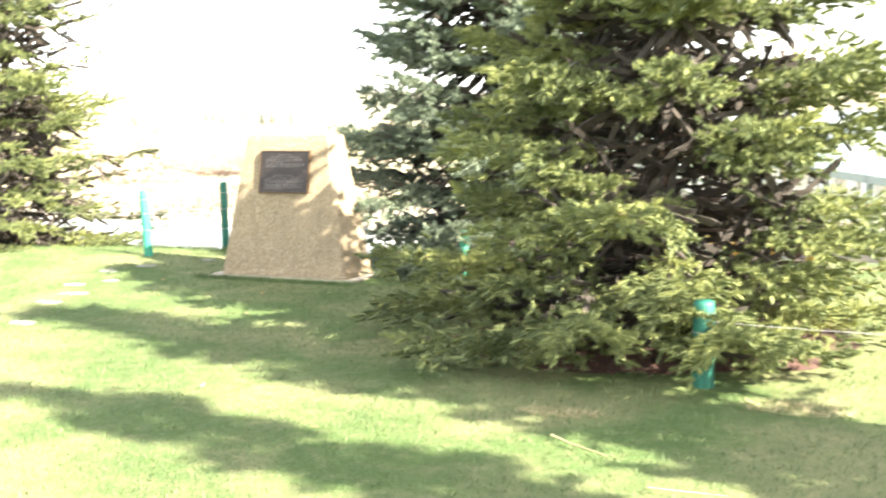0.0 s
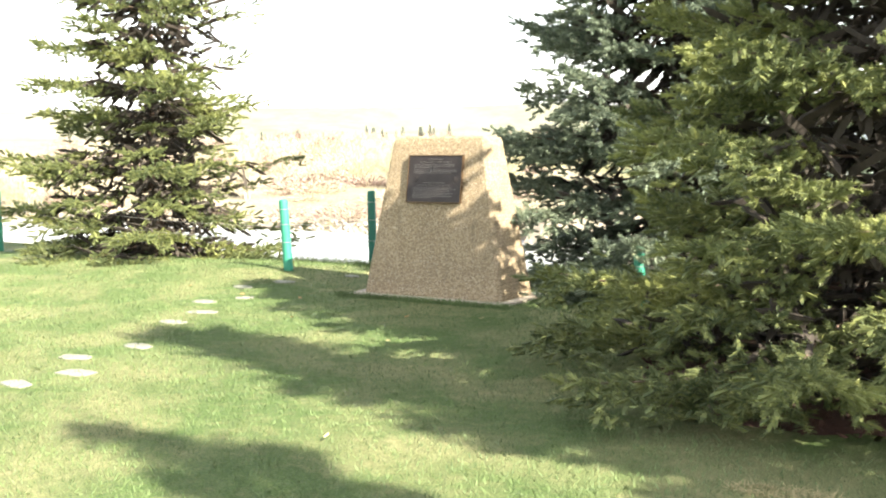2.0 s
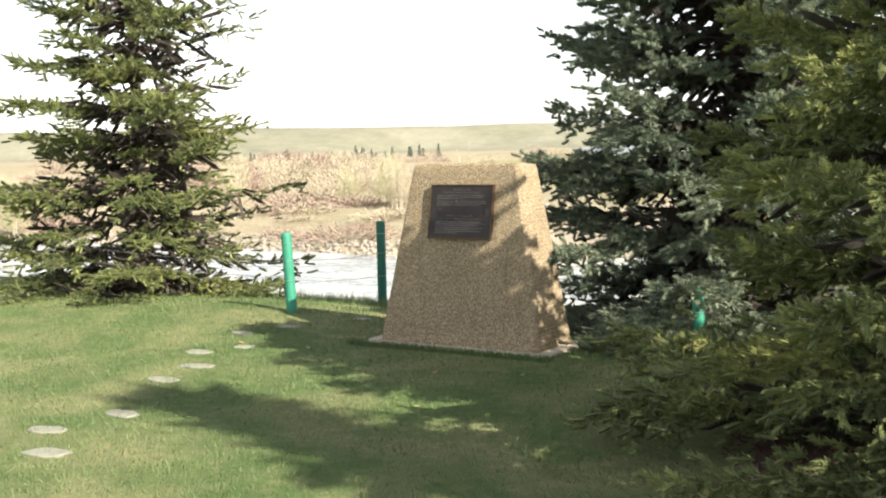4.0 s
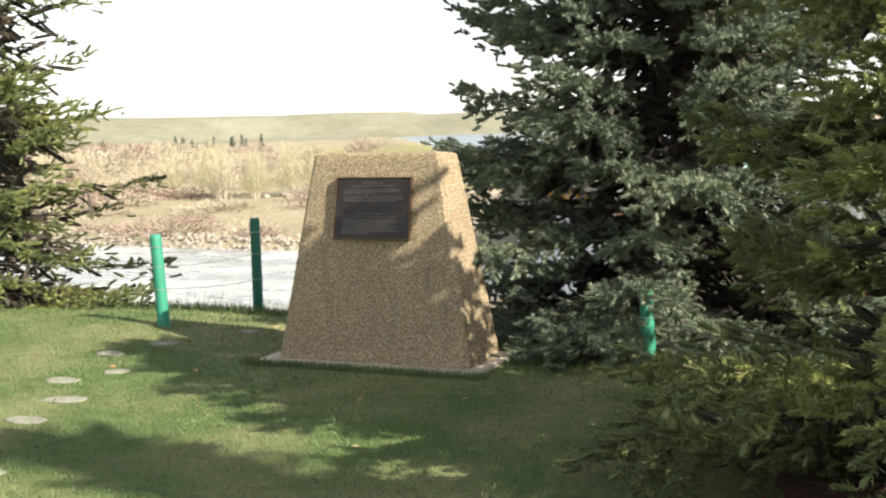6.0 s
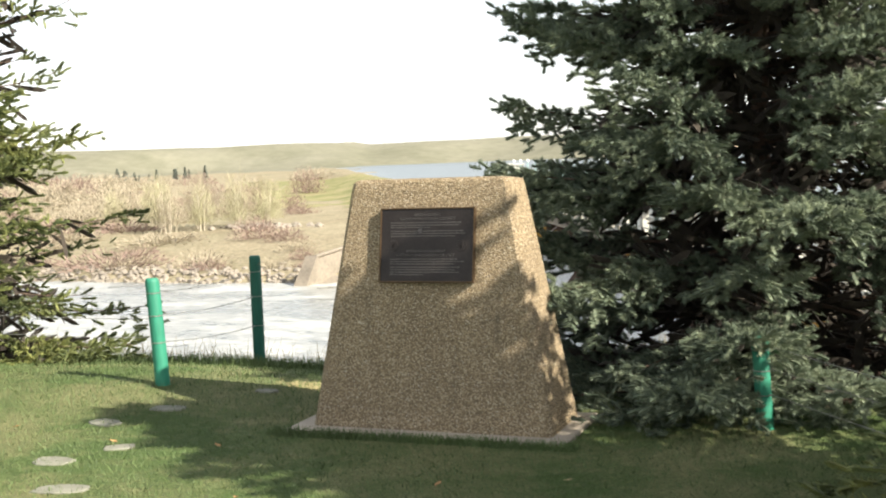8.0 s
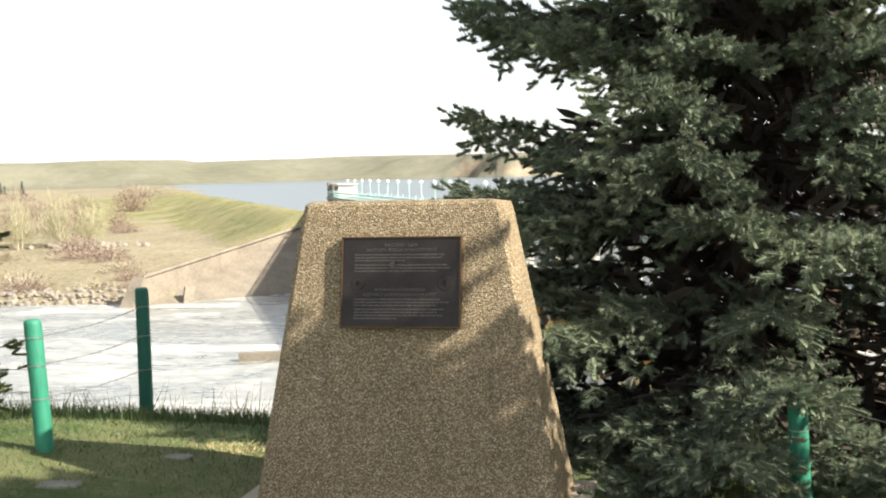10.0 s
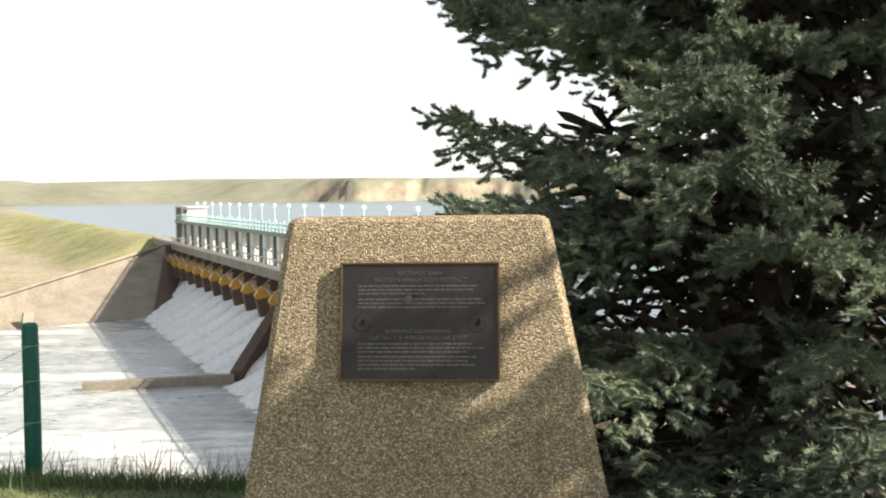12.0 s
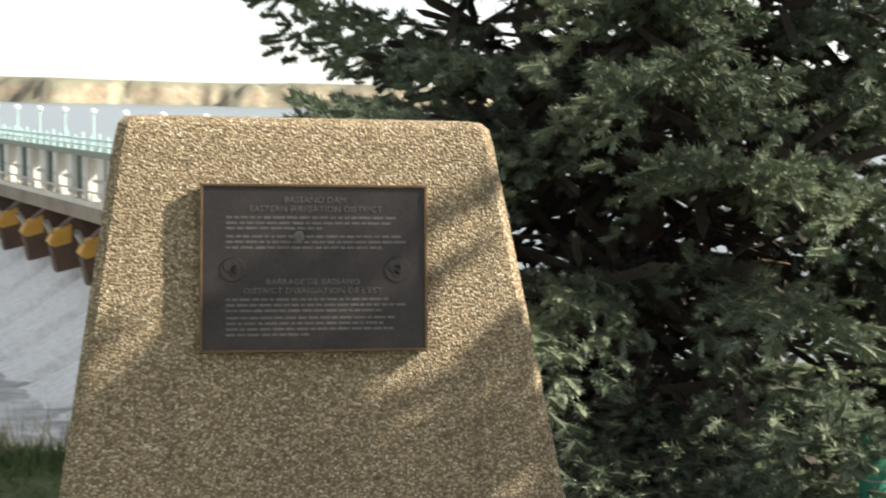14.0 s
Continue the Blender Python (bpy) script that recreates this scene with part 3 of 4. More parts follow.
    def grown(P, D, S, templates):
        D = D / (np.linalg.norm(D, axis=1)[:, None] + 1e-9)
        Y = np.cross(np.array([[0, 0, 1.0]]), D)
        Y /= np.linalg.norm(Y, axis=1)[:, None] + 1e-9
        Z = np.cross(D, Y)
        blocks = []
        for i, tpl in enumerate(templates):
            sel = slice(i, None, len(templates))
            R = np.stack([D[sel], Y[sel], Z[sel]], 2)
            blocks.append((np.einsum("kij,nj->kni", R, tpl) * S[sel][:, None, None] + P[sel][:, None]).reshape(-1, 3))
        V = np.concatenate(blocks)
        V[:, 2] = np.maximum(V[:, 2], low_z)
        return V, np.arange(len(V), dtype=np.int32).reshape(-1, 3)
    V, F = grown(P[thin], D[thin], S[thin], [sprig_template(detail["n"], detail["len"], detail["needle"], detail["width"], i) for i in range(4)])
    part("crown", mesh_arrays("crown", V, F, material_n), tree, "dense needled sprays in tiers")
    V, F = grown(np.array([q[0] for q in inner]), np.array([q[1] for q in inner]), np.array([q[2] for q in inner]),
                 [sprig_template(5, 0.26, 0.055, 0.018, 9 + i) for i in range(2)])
    part("inner_growth", mesh_arrays("inner_growth", V, F, DEAD_TWIG_SHADE), tree, "bare brown twigs inside the crown, darkened to read as its inner shade")
    return tree


NEAREST = dict(n=36, len=0.092, needle=0.031, width=0.0060, step=0.086, tier=0.285, boughs=13, hang=(-0.55, 0.15))
NEAR = dict(n=22, len=0.100, needle=0.034, width=0.0082, step=0.090, tier=0.280, boughs=11, hang=(-0.45, 0.15))
MIDDLE = dict(n=16, len=0.125, needle=0.034, width=0.0090, step=0.115, tier=0.270, boughs=12, hang=(-0.25, 0.12))
COARSE = dict(n=12, len=0.26, needle=0.08, width=0.030, step=0.26, tier=0.34, boughs=12, hang=(-0.4, 0.2))


# ---------------------------------------------------------------- fence
def fence_post(x, y, z, h, r, mat, label, lean=(0.0, 0.0)):
    p = thing("fence_post", x, y, z, label=label, category="fence post", group="posts of the wire fence")
    rng = random.Random(int(x * 100))
    bm = bmesh.new()
    rings = []
    for k, (zz, rr) in enumerate(((-0.4, 1.0), (0.0, 1.0), (h * 0.5, 0.97), (h - 0.03, 0.95), (h - 0.008, 0.88), (h, 0.70))):
        rings.append([bm.verts.new((r * rr * math.cos(a * math.pi / 7) * rng.uniform(0.96, 1.04) + lean[0] * zz,
                                    r * rr * math.sin(a * math.pi / 7) * rng.uniform(0.96, 1.04) + lean[1] * zz, zz)) for a in range(14)])
    for a, b in zip(rings, rings[1:]):
        for i in range(14):
            bm.faces.new((a[i], a[(i + 1) % 14], b[(i + 1) % 14], b[i]))
    bm.faces.new(rings[-1])
    part("post", bm_mesh("post", bm, mat, True), p)
    for zz in (h * 0.38, h * 0.64, h * 0.86):
        bm = bmesh.new()
        bmesh.ops.create_cone(bm, segments=12, radius1=r * 1.04, radius2=r * 1.04, depth=0.006, cap_ends=True)
        bmesh.ops.translate(bm, vec=(lean[0] * zz, lean[1] * zz, zz), verts=bm.verts[:])
        part("wire_tie", bm_mesh("wire_tie", bm, WIRE), p, "twisted wire tie")
    return p


def wire(a, b, sag, label="slack barbed fence wire", barbs=True):
    a, b = np.array(a, float), np.array(b, float)
    n = 17
    t = np.linspace(0, 1, n)[:, None]
    pts = a + (b - a) * t
    pts[:, 2] -= sag * 4 * (t * (1 - t))[:, 0]
    v, f = tube_arrays(pts, np.full(n, 0.0024), 4)
    w = new("fence_wire", mesh_arrays("fence_wire", v, f, WIRE, True))
    tagged(w, label, "wire", "wires of the fence")
    if barbs:
        L = np.linalg.norm(b - a)
        bm = bmesh.new()
        for i in range(int(L / 0.16)):
            q = (i + 0.5) * 0.16 / L
            p = a + (b - a) * q
            p[2] -= sag * 4 * q * (1 - q)
            for s in (-1, 1):
                r = bmesh.ops.create_cone(bm, segments=3, radius1=0.0018, radius2=0.0005, depth=0.03)
                bmesh.ops.rotate(bm, matrix=Matrix.Rotation(s * 0.9 + i, 3, "X"), verts=r["verts"])
                bmesh.ops.translate(bm, vec=p, verts=r["verts"])
        tagged(part("barbs", bm_mesh("barbs", bm, WIRE), w), kind="stuff")
    return w


# ---------------------------------------------------------------- the dam
def dam_box(s0, s1, o0, o1, z0, z1, bm):
    """A box in the dam's own directions: along it, across it, up."""
    vs = [bm.verts.new(on_dam(s, o, z)) for z in (z0, z1) for s, o in ((s0, o0), (s1, o0), (s1, o1), (s0, o1))]
    for q in ((3, 2, 1, 0), (4, 5, 6, 7), (0, 1, 5, 4), (1, 2, 6, 5), (2, 3, 7, 6), (3, 0, 4, 7)):
        bm.faces.new([vs[i] for i in q])


def dam_part(name, boxes, mat, parent, label=""):
    bm = bmesh.new()
    for b in boxes:
        dam_box(*b, bm)
    bmesh.ops.recalc_face_normals(bm, faces=bm.faces[:])
    return part(name, bm_mesh(name, bm, mat), parent, label)


def dam_tube(name, a, b, r, mat, parent, label=""):
    return part(name, tube_mesh(name, [a, tuple((p + q) / 2 for p, q in zip(a, b)), b], [r, r, r], mat, 5), parent, label)


PIER0, PITCH, N_PIER = 42.0, 8.64, 19


def build_dam():
    dam = thing("spillway_dam", label="concrete spillway dam with steel gates and a hoist bridge", category="dam")
    end = PIER0 + PITCH * N_PIER
    dam_part("core_wall", [(24, end + 30, 2.5, 7.0, -24, -13.2)], CONCRETE, dam)
    dam_part("deck", [(3, end + 25, -1.2, 6.0, -9.3, DECK_Z)], CONCRETE, dam, "brown concrete road deck")
    dam_part("deck_kerb", [(3, end + 25, -1.25, -0.9, DECK_Z, DECK_Z + 0.45)], CONCRETE_PALE, dam)
    # overflowing water on the apron, bay by bay
    for k in range(-1, N_PIER):
        s0, s1 = PIER0 + PITCH * k, PIER0 + PITCH * (k + 1)
        if k == -1:
            s0 = 34.5
        n, m, v, f = 11, 9, [], []
        for i in range(n):
            t = i / (n - 1)
            o = 2.0 - 13.5 * t
            z = -12.6 - 7.55 * (1 - (1 - t) ** 1.35)
            for j in range(m):
                e = abs(2 * j / (m - 1) - 1)
                furrow = -1.5 * e ** 8 * min(1.0, 3 * (1 - t))
                v.append(on_dam(s0 + (s1 - s0) * j / (m - 1), o, z + 0.10 * math.sin((8 * k + j) * 2.1 + i) + furrow))
        for i in range(n - 1):
            for j in range(m - 1):
                q = i * m + j
                f.append((q, q + 1, q + m + 1, q + m))
        part("spilling_water", mesh_arrays("spilling_water", v, f, SPILL, True), dam, "white sheet of falling water")
    dam_part("gate", [(PIER0 + PITCH * k + 0.5, PIER0 + PITCH * (k + 1) - 0.5, 1.6, 2.0, -12.0, -9.3) for k in range(-1, N_PIER)], RUST, dam, "dark raised gates")
    for k in range(N_PIER + 1):
        s = PIER0 + PITCH * k
        bm = bmesh.new()
        prof = [(6, -9.3), (-1.0, -9.3), (-2.6, -10.6), (-3.1, -12.0), (-2.6, -14.3), (1.0, -13.6), (6, -13.6)]
        a = [bm.verts.new(on_dam(s - 0.55, o, z)) for o, z in prof]
        b = [bm.verts.new(on_dam(s + 0.55, o, z)) for o, z in prof]
        bm.faces.new(a)
        bm.faces.new(b[::-1])
        for i in range(len(prof)):
            j = (i + 1) % len(prof)
            bm.faces.new((a[i], b[i], b[j], a[j]))
        bmesh.ops.recalc_face_normals(bm, faces=bm.faces[:])
        pier = part("pier", bm_mesh("pier", bm, RUST), dam, "dark pier with a pointed nose")
        bm = bmesh.new()
        prof = [(-1.3, -9.9), (-2.7, -10.5), (-3.3, -11.5), (-2.9, -12.0), (-1.3, -11.6)]
        a = [bm.verts.new(on_dam(s - 0.62, o, z)) for o, z in prof]
        b = [bm.verts.new(on_dam(s + 0.62, o, z)) for o, z in prof]
        bm.faces.new(a)
        bm.faces.new(b[::-1])
        for i in range(5):
            bm.faces.new((a[i], b[i], b[(i + 1) % 5], a[(i + 1) % 5]))
        bmesh.ops.recalc_face_normals(bm, faces=bm.faces[:])
        part("nose_cap", bm_mesh("nose_cap", bm, YELLOW), pier, "yellow painted steel cap")
        part("strut", tube_mesh("strut", [on_dam(s, -3.0, -10.6), on_dam(s + 0.6, -3.4, -10.1), on_dam(s + 1.3, -3.8, -9.6)], [0.28] * 3, CONCRETE_PALE, 5), pier, "pale steel strut")
        # the hoist bridge above the deck
        dam_part("column", [(s - 0.55, s + 0.55, 0.3, 1.3, DECK_Z, -3.6)], CONCRETE_PALE, dam, "pale concrete column")
        dam_part("dark_post", [(s + 1.0, s + 1.35, -0.9, -0.5, DECK_Z, -3.4)], GREEN_STEEL, dam, "dark green steel post")
        if k < N_PIER:
            dam_part("hoist_gate", [(s + 1.7, s + PITCH - 1.1, 0.7, 1.0, -7.6, -3.9)], GATE_WHITE, dam, "white painted gate leaf")
            dam_part("gate_rail", [(s + 1.2, s + PITCH - 0.7, 0.45, 0.66, -6.2, -5.9), (s + PITCH / 2 - 0.1, s + PITCH / 2 + 0.1, 0.45, 0.64, -7.9, -3.6)], CONCRETE_PALE, dam)
        for j in range(4):
            q = s + PITCH * j / 4
            dam_part("hand_rail_post", [(q - 0.10, q + 0.10, -0.7, -0.55, -3.2, -1.9 + 0.25 * (j % 2))], TEAL, dam, "pale teal rail post")
        lamp = part("lamp", tube_mesh("lamp_pole", [on_dam(s + 4, 2.6, -3.2), on_dam(s + 4, 2.6, -1.5), on_dam(s + 4, 2.6, -0.1)], [0.09] * 3, TEAL, 5), dam, "thin lamp pole")
        bm = bmesh.new()
        bmesh.ops.create_icosphere(bm, subdivisions=1, radius=0.32)
        bmesh.ops.translate(bm, vec=on_dam(s + 4, 2.6, 0.1), verts=bm.verts[:])
        part("globe", bm_mesh("globe", bm, LAMP_WHITE), lamp, "white lamp globe")
    dam_part("beam", [(PIER0 - 3, end + 20, -0.9, 3.0, -3.75, -3.2)], GREEN_STEEL, dam, "grey-green steel bridge girder")
    dam_part("rail", [(PIER0 - 3, end + 20, -0.7, -0.55, -2.35, -2.15), (PIER0 - 3, end + 20, -0.7, -0.6, -2.8, -2.68)], TEAL, dam, "pale teal handrail")
    for s in np.arange(36, end, 2.88):
        dam_part("deck_rail_post", [(s - 0.06, s + 0.06, -1.15, -1.0, DECK_Z + 0.45, DECK_Z + 1.3)], CONCRETE_PALE, dam)
    dam_part("deck_rail", [(20, end, -1.15, -1.0, DECK_Z + 1.2, DECK_Z + 1.35)], CONCRETE_PALE, dam)
    # far stair tower and its cabin
    dam_part("tower_wall", [(38.5, 40.0, -0.6, 1.8, DECK_Z, -0.3)], CONCRETE, dam, "tall brown concrete tower wall")
    dam_part("cabin", [(40.2, 49.0, 0.2, 4.0, -3.2, -0.7)], CONCRETE_PALE, dam, "small pale control cabin")
    dam_part("cabin_roof", [(40.0, 49.4, 0.0, 4.2, -0.7, -0.45)], CONCRETE_PALE, dam)
    for s in (44.3, 46.8):
        dam_part("cabin_window", [(s, s + 1.6, 0.12, 0.24, -1.9, -1.0)], RUST, dam, "dark cabin window")
    return dam


def build_wing_wall():
    ww = thing("wing_wall", label="sloping brown concrete wing wall beside the river", category="retaining wall")
    a, b, c, d = (-91, 171, -20.6), (-68.5, 194, -20.6), (-77.0, 228.0, -8.4), (-90.5, 174.5, -15.2)
    part("face", prism_mesh("face", [a, b, c, d], CONCRETE, 1.4), ww)
    part("end_block", prism_mesh("end_block", [(-93.2, 170.2, -20.6), (-90.6, 170.2, -20.6), (-90.2, 174.5, -15.0), (-92.4, 174.5, -15.0)], CONCRETE, 1.6), ww, "concrete end block")
    part("coping", tube_mesh("coping", [d, tuple((p + q) / 2 for p, q in zip(c, d)), c], [0.35] * 3, CONCRETE, 6), ww)
    for q in (0.28, 0.30):
        p0 = np.array(a) * (1 - q) + np.array(b) * q
        part("buttress", prism_mesh("buttress", [tuple(p0), tuple(p0 + (0.8, 0.8, 0)), tuple(p0 + (0.6, 2.4, 3.4)), tuple(p0 + (-0.2, 1.6, 3.4))], CONCRETE, 0.8), ww)
    part("spill_side", prism_mesh("spill_side", [b, (-65.5, 196, -20.6), on_dam(33.5, 1.5, -12.3), on_dam(31, 1.5, -8.4), c], RUST, 1.5), ww, "dark wet end wall of the spillway")
    return ww


def build_weir():
    w = thing("divider_wall", label="low concrete divider wall standing in the river", category="wall")
    end, bend = np.array((-51.0, 120.2)), np.array((-35.0, 125.2))
    top = np.array(on_dam(PIER0 + PITCH * 11, -2.6, 0)[:2])
    bm = bmesh.new()

    def run(p, q, zp, zq, half):
        n = np.array((-(q - p)[1], (q - p)[0]))
        n = n / np.linalg.norm(n) * half
        vs = []
        for z0, z1 in ((-22, -22), (zp, zq)):
            vs += [bm.verts.new((*(p - n), z0)), bm.verts.new((*(q - n), z1)), bm.verts.new((*(q + n), z1)), bm.verts.new((*(p + n), z0))]
        for f in ((3, 2, 1, 0), (4, 5, 6, 7), (0, 1, 5, 4), (1, 2, 6, 5), (2, 3, 7, 6), (3, 0, 4, 7)):
            bm.faces.new([vs[i] for i in f])
    run(end, bend, -19.1, -18.9, 0.55)
    part("low_wall", bm_mesh("low_wall", bm, CONCRETE), w)
    bm = bmesh.new()
    run(bend + (0.2, 0.1), top, -18.6, -12.6, 0.7)
    part("training_wall", bm_mesh("training_wall", bm, RUST), w, "dark wet sloping wall")
    return w


build_monument()
build_plaque()
spruce(1.75, 2.35, -0.10, 7.4, 2.42, NEEDLE_BLUE, 21, NEAREST, "full blue-green spruce sweeping the ground behind the monument", low=0.08, dense_to=2.7, power=0.86)
spruce(4.5, -1.55, 0.0, 4.7, 2.35, NEEDLE_GREEN, 8, NEAR, "full spruce with yellow-green tips standing in bark mulch", low=0.27, dense_to=2.7, power=0.82, floor=0.15)
spruce(-5.65, 1.85, -0.15, 6.8, 2.12, NEEDLE_GREEN, 33, MIDDLE, "open green spruce with its trunk showing at the lawn's edge", low=0.20, fullness=0.62, gap=0.35, bare=0.40)
# two unseen spruces added to throw shade on the lawn and near spruce
spruce(11.0, -5.4, 0.0, 9.2, 1.1, NEEDLE_GREEN, 55, COARSE, "tall slim green spruce out of view, added to shade the lawn", low=0.4, dense_to=99, fullness=0.7)
spruce(12.2, -7.5, 0.0, 8.6, 0.8, NEEDLE_GREEN, 57, COARSE, "tall slender open spruce out of view, added to dapple the lawn with shade", low=0.8, dense_to=99, fullness=0.36, gap=0.5)
fence_post(-2.39, 0.70, 0.08, 0.76, 0.054, POST_LIGHT, "mint green weathered timber fence post leaning slightly", (-0.06, 0.0))
fence_post(-2.85, 2.90, -0.24, 1.04, 0.055, POST_DARK, "dark green round timber fence post at the bank")
fence_post(1.92, 0.42, 0.0, 0.55, 0.050, POST_LIGHT, "mint green timber fence post half hidden in spruce branches", (-0.05, 0))
fence_post(5.14, -3.18, 0.0, 0.55, 0.070, POST_DARK, "stout dark green timber fence post under spruce boughs")
build_dam()
build_wing_wall()
build_weir()


# ---------------------------------------------------------------- lawn details
def paver(x, y, w, d, rz, seed):
    rng = random.Random(seed)
    bm = bmesh.new()
    n = 10
    rings = []
    rad = [rng.uniform(0.86, 1.08) for _ in range(n)]
    for z, k in ((-0.05, 1.0), (0.004, 1.0), (0.009, 0.93)):
        ring = []
        for i in range(n):
            a = 2 * math.pi * i / n
            sq = 1 / max(abs(math.cos(a)), abs(math.sin(a))) ** 0.55
            ring.append(bm.verts.new((w / 2 * math.cos(a) * rad[i] * sq * k, d / 2 * math.sin(a) * rad[i] * sq * k, z)))
        rings.append(ring)
    for a, b in zip(rings, rings[1:]):
        for i in range(n):
            bm.faces.new((a[i], a[(i + 1) % n], b[(i + 1) % n], b[i]))
    bm.faces.new(rings[-1])
    ob = new("stepping_stone", bm_mesh("stepping_stone", bm, STONE))
    ob.matrix_basis = pose(x, y, float(ground_z(x, y)) + 0.002, 0, 0, rz)
    return tagged(ob, "flat grey stepping stone set flush in the lawn", "stepping stone", "stepping stones in the lawn")


for n, (x, y, w, d, rz) in enumerate(((-1.95, 0.11, 0.30, 0.20, 10), (-2.15, -0.30, 0.32, 0.22, -20), (-1.69, -0.78, 0.22, 0.18, 30), (-1.88, -1.14, 0.34, 0.24, 0),
                                      (-1.44, -1.60, 0.40, 0.22, 15), (-1.29, -2.12, 0.34, 0.20, 5), (-0.71, -3.04, 0.34, 0.22, -10), (-0.79, -3.56, 0.36, 0.22, 12),
                                      (-0.36, -3.91, 0.36, 0.24, 8), (-0.45, -4.32, 0.34, 0.22, -8), (-1.55, 0.75, 0.22, 0.14, 0))):
    paver(x, y, w * 0.8, d * 0.72, rz, n)


def mulch_bed(cx, cy, r, seed, label, z=0.012):
    """A ragged shallow mound of bark chips."""
    rng = np.random.RandomState(seed)
    n, m = 48, 7
    wob = 1 + 0.06 * np.sin(np.arange(n) * 2 * np.pi / n * 3 + seed) + 0.03 * rng.randn(n)
    v = [(cx, cy, float(ground_z(cx, cy)) + 0.05)]
    f3 = []
    for k in range(1, m + 1):
        q = k / m
        for i in range(n):
            a = 2 * np.pi * i / n
            px, py = cx + r * q * wob[i] * np.cos(a), cy + r * q * wob[i] * np.sin(a)
            v.append((px, py, float(ground_z(px, py)) + 0.05 * (1 - q ** 3) + z - 0.02 * (k == m) + 0.006 * rng.randn()))
    for i in range(n):
        j = (i + 1) % n
        f3.append((0, 1 + i, 1 + j))
        for k in range(m - 1):
            a, b = 1 + k * n, 1 + (k + 1) * n
            f3 += [(a + i, b + i, b + j), (a + i, b + j, a + j)]
    bed = new("mulch_bed", mesh_arrays("mulch_bed", v, f3, MULCH, True))
    tagged(bed, label, "mulch", kind="stuff")
    cnt = 2600
    a, q = rng.uniform(0, 2 * np.pi, cnt), np.sqrt(rng.uniform(0.15, 1.08, cnt))
    px, py = cx + r * q * np.cos(a), cy + r * q * np.sin(a)
    pz = ground_z(px, py) + 0.05 * np.clip(1 - q ** 3, 0, 1) + z + 0.012
    t = rng.uniform(0, 2 * np.pi, cnt)
    d = np.stack([np.cos(t), np.sin(t), rng.normal(0, 0.3, cnt)], 1) * rng.uniform(0.012, 0.03, cnt)[:, None]
    w = np.stack([-np.sin(t), np.cos(t), rng.normal(0, 0.4, cnt)], 1) * 0.007
    p = np.stack([px, py, pz], 1)
    V = np.stack([p - d - w, p + d - w, p + d + w, p - d + w], 1).reshape(-1, 3)
    part("bark_chip", mesh_arrays("bark_chip", V, np.arange(4 * cnt).reshape(-1, 4), MULCH), bed)
    return bed


mulch_bed(4.4, -1.62, 1.48, 2, "reddish bark mulch under the spruce boughs")
mulch_bed(1.75, 2.2, 1.2, 5, "reddish bark mulch under the blue spruce", 0.006)


def grass(name, xs, ys, h0, h1, width, mat, label, seed, lean=0.5):
    rng = np.random.RandomState(seed)
    n = len(xs)
    z = ground_z(xs, ys) - 0.004
    a = rng.uniform(0, 2 * np.pi, n)
    h = rng.uniform(h0, h1, n)
    off = rng.normal(0, lean, (n, 2)) * h[:, None]
    wv = np.stack([np.cos(a), np.sin(a), np.zeros(n)], 1) * (width * rng.uniform(0.7, 1.3, n))[:, None]
    p = np.stack([xs, ys, z], 1)
    tip = p + np.concatenate([off, h[:, None]], 1)
    V = np.stack([p - wv, p + wv, tip], 1).reshape(-1, 3)
    return tagged(new(name, mesh_arrays(name, V, np.arange(3 * n).reshape(-1, 3), mat)), label, "grass", kind="stuff")


rg = np.random.RandomState(9)
n_blade = 150000
gx, gy = rg.uniform(-6.5, 7.5, n_blade), rg.uniform(-7.2, 3.2, n_blade)
keep = (np.hypot(gx - 4.4, gy + 1.75) > 1.70 + 0.1 * rg.randn(n_blade)) & ~((np.abs(gx) < 0.86) & (gy > -0.23) & (gy < 0.55)) & (gy < bank_edge(gx) + 0.6)
grass("lawn_grass", gx[keep], gy[keep], 0.018, 0.042, 0.0035, BLADE, "short mown green lawn grass", 3, 0.6)
n_t = 9000
tx = rg.uniform(-7.5, 0.9, n_t)
ty = bank_edge(tx) - 0.75 + rg.normal(0, 0.22, n_t)
grass("bank_grass", tx, ty, 0.05, 0.13, 0.005, BLADE, "longer unmown green grass along the bank's edge", 5, 0.35)
tx = rg.uniform(-9, 1.5, 7000)
ty = bank_edge(tx) + rg.uniform(0.0, 3.5, 7000)
grass("bank_straw", tx, ty, 0.12, 0.40, 0.006, STRAW, "dry straw-coloured grass on the bank", 6, 0.35)
gx, gy = rg.uniform(-0.95, 0.98, 2600), rg.uniform(-0.33, -0.235, 2600)
grass("edge_grass", gx, gy, 0.03, 0.07, 0.004, BLADE, "grass tufts along the concrete pad", 8, 0.4)


def small_leaf(x, y, rz, size, mat, label):
    bm = bmesh.new()
    vs = [bm.verts.new(c) for c in ((-1, 0, 0.0), (-0.3, -0.45, 0.25), (0.5, -0.35, 0.2), (1, 0, 0.45), (0.5, 0.35, 0.3), (-0.3, 0.45, 0.1))]
    mid = bm.verts.new((0.1, 0, -0.02))
    for i in range(6):
        bm.faces.new((vs[i], vs[(i + 1) % 6], mid))
    bmesh.ops.scale(bm, vec=(size, size, size), verts=bm.verts[:])
    ob = new("fallen_leaf", bm_mesh("fallen_leaf", bm, mat))
    ob.matrix_basis = pose(x, y, float(ground_z(x, y)) + 0.03, 0, 0, rz)
    return tagged(ob, label, "leaf", "leaves on the lawn")


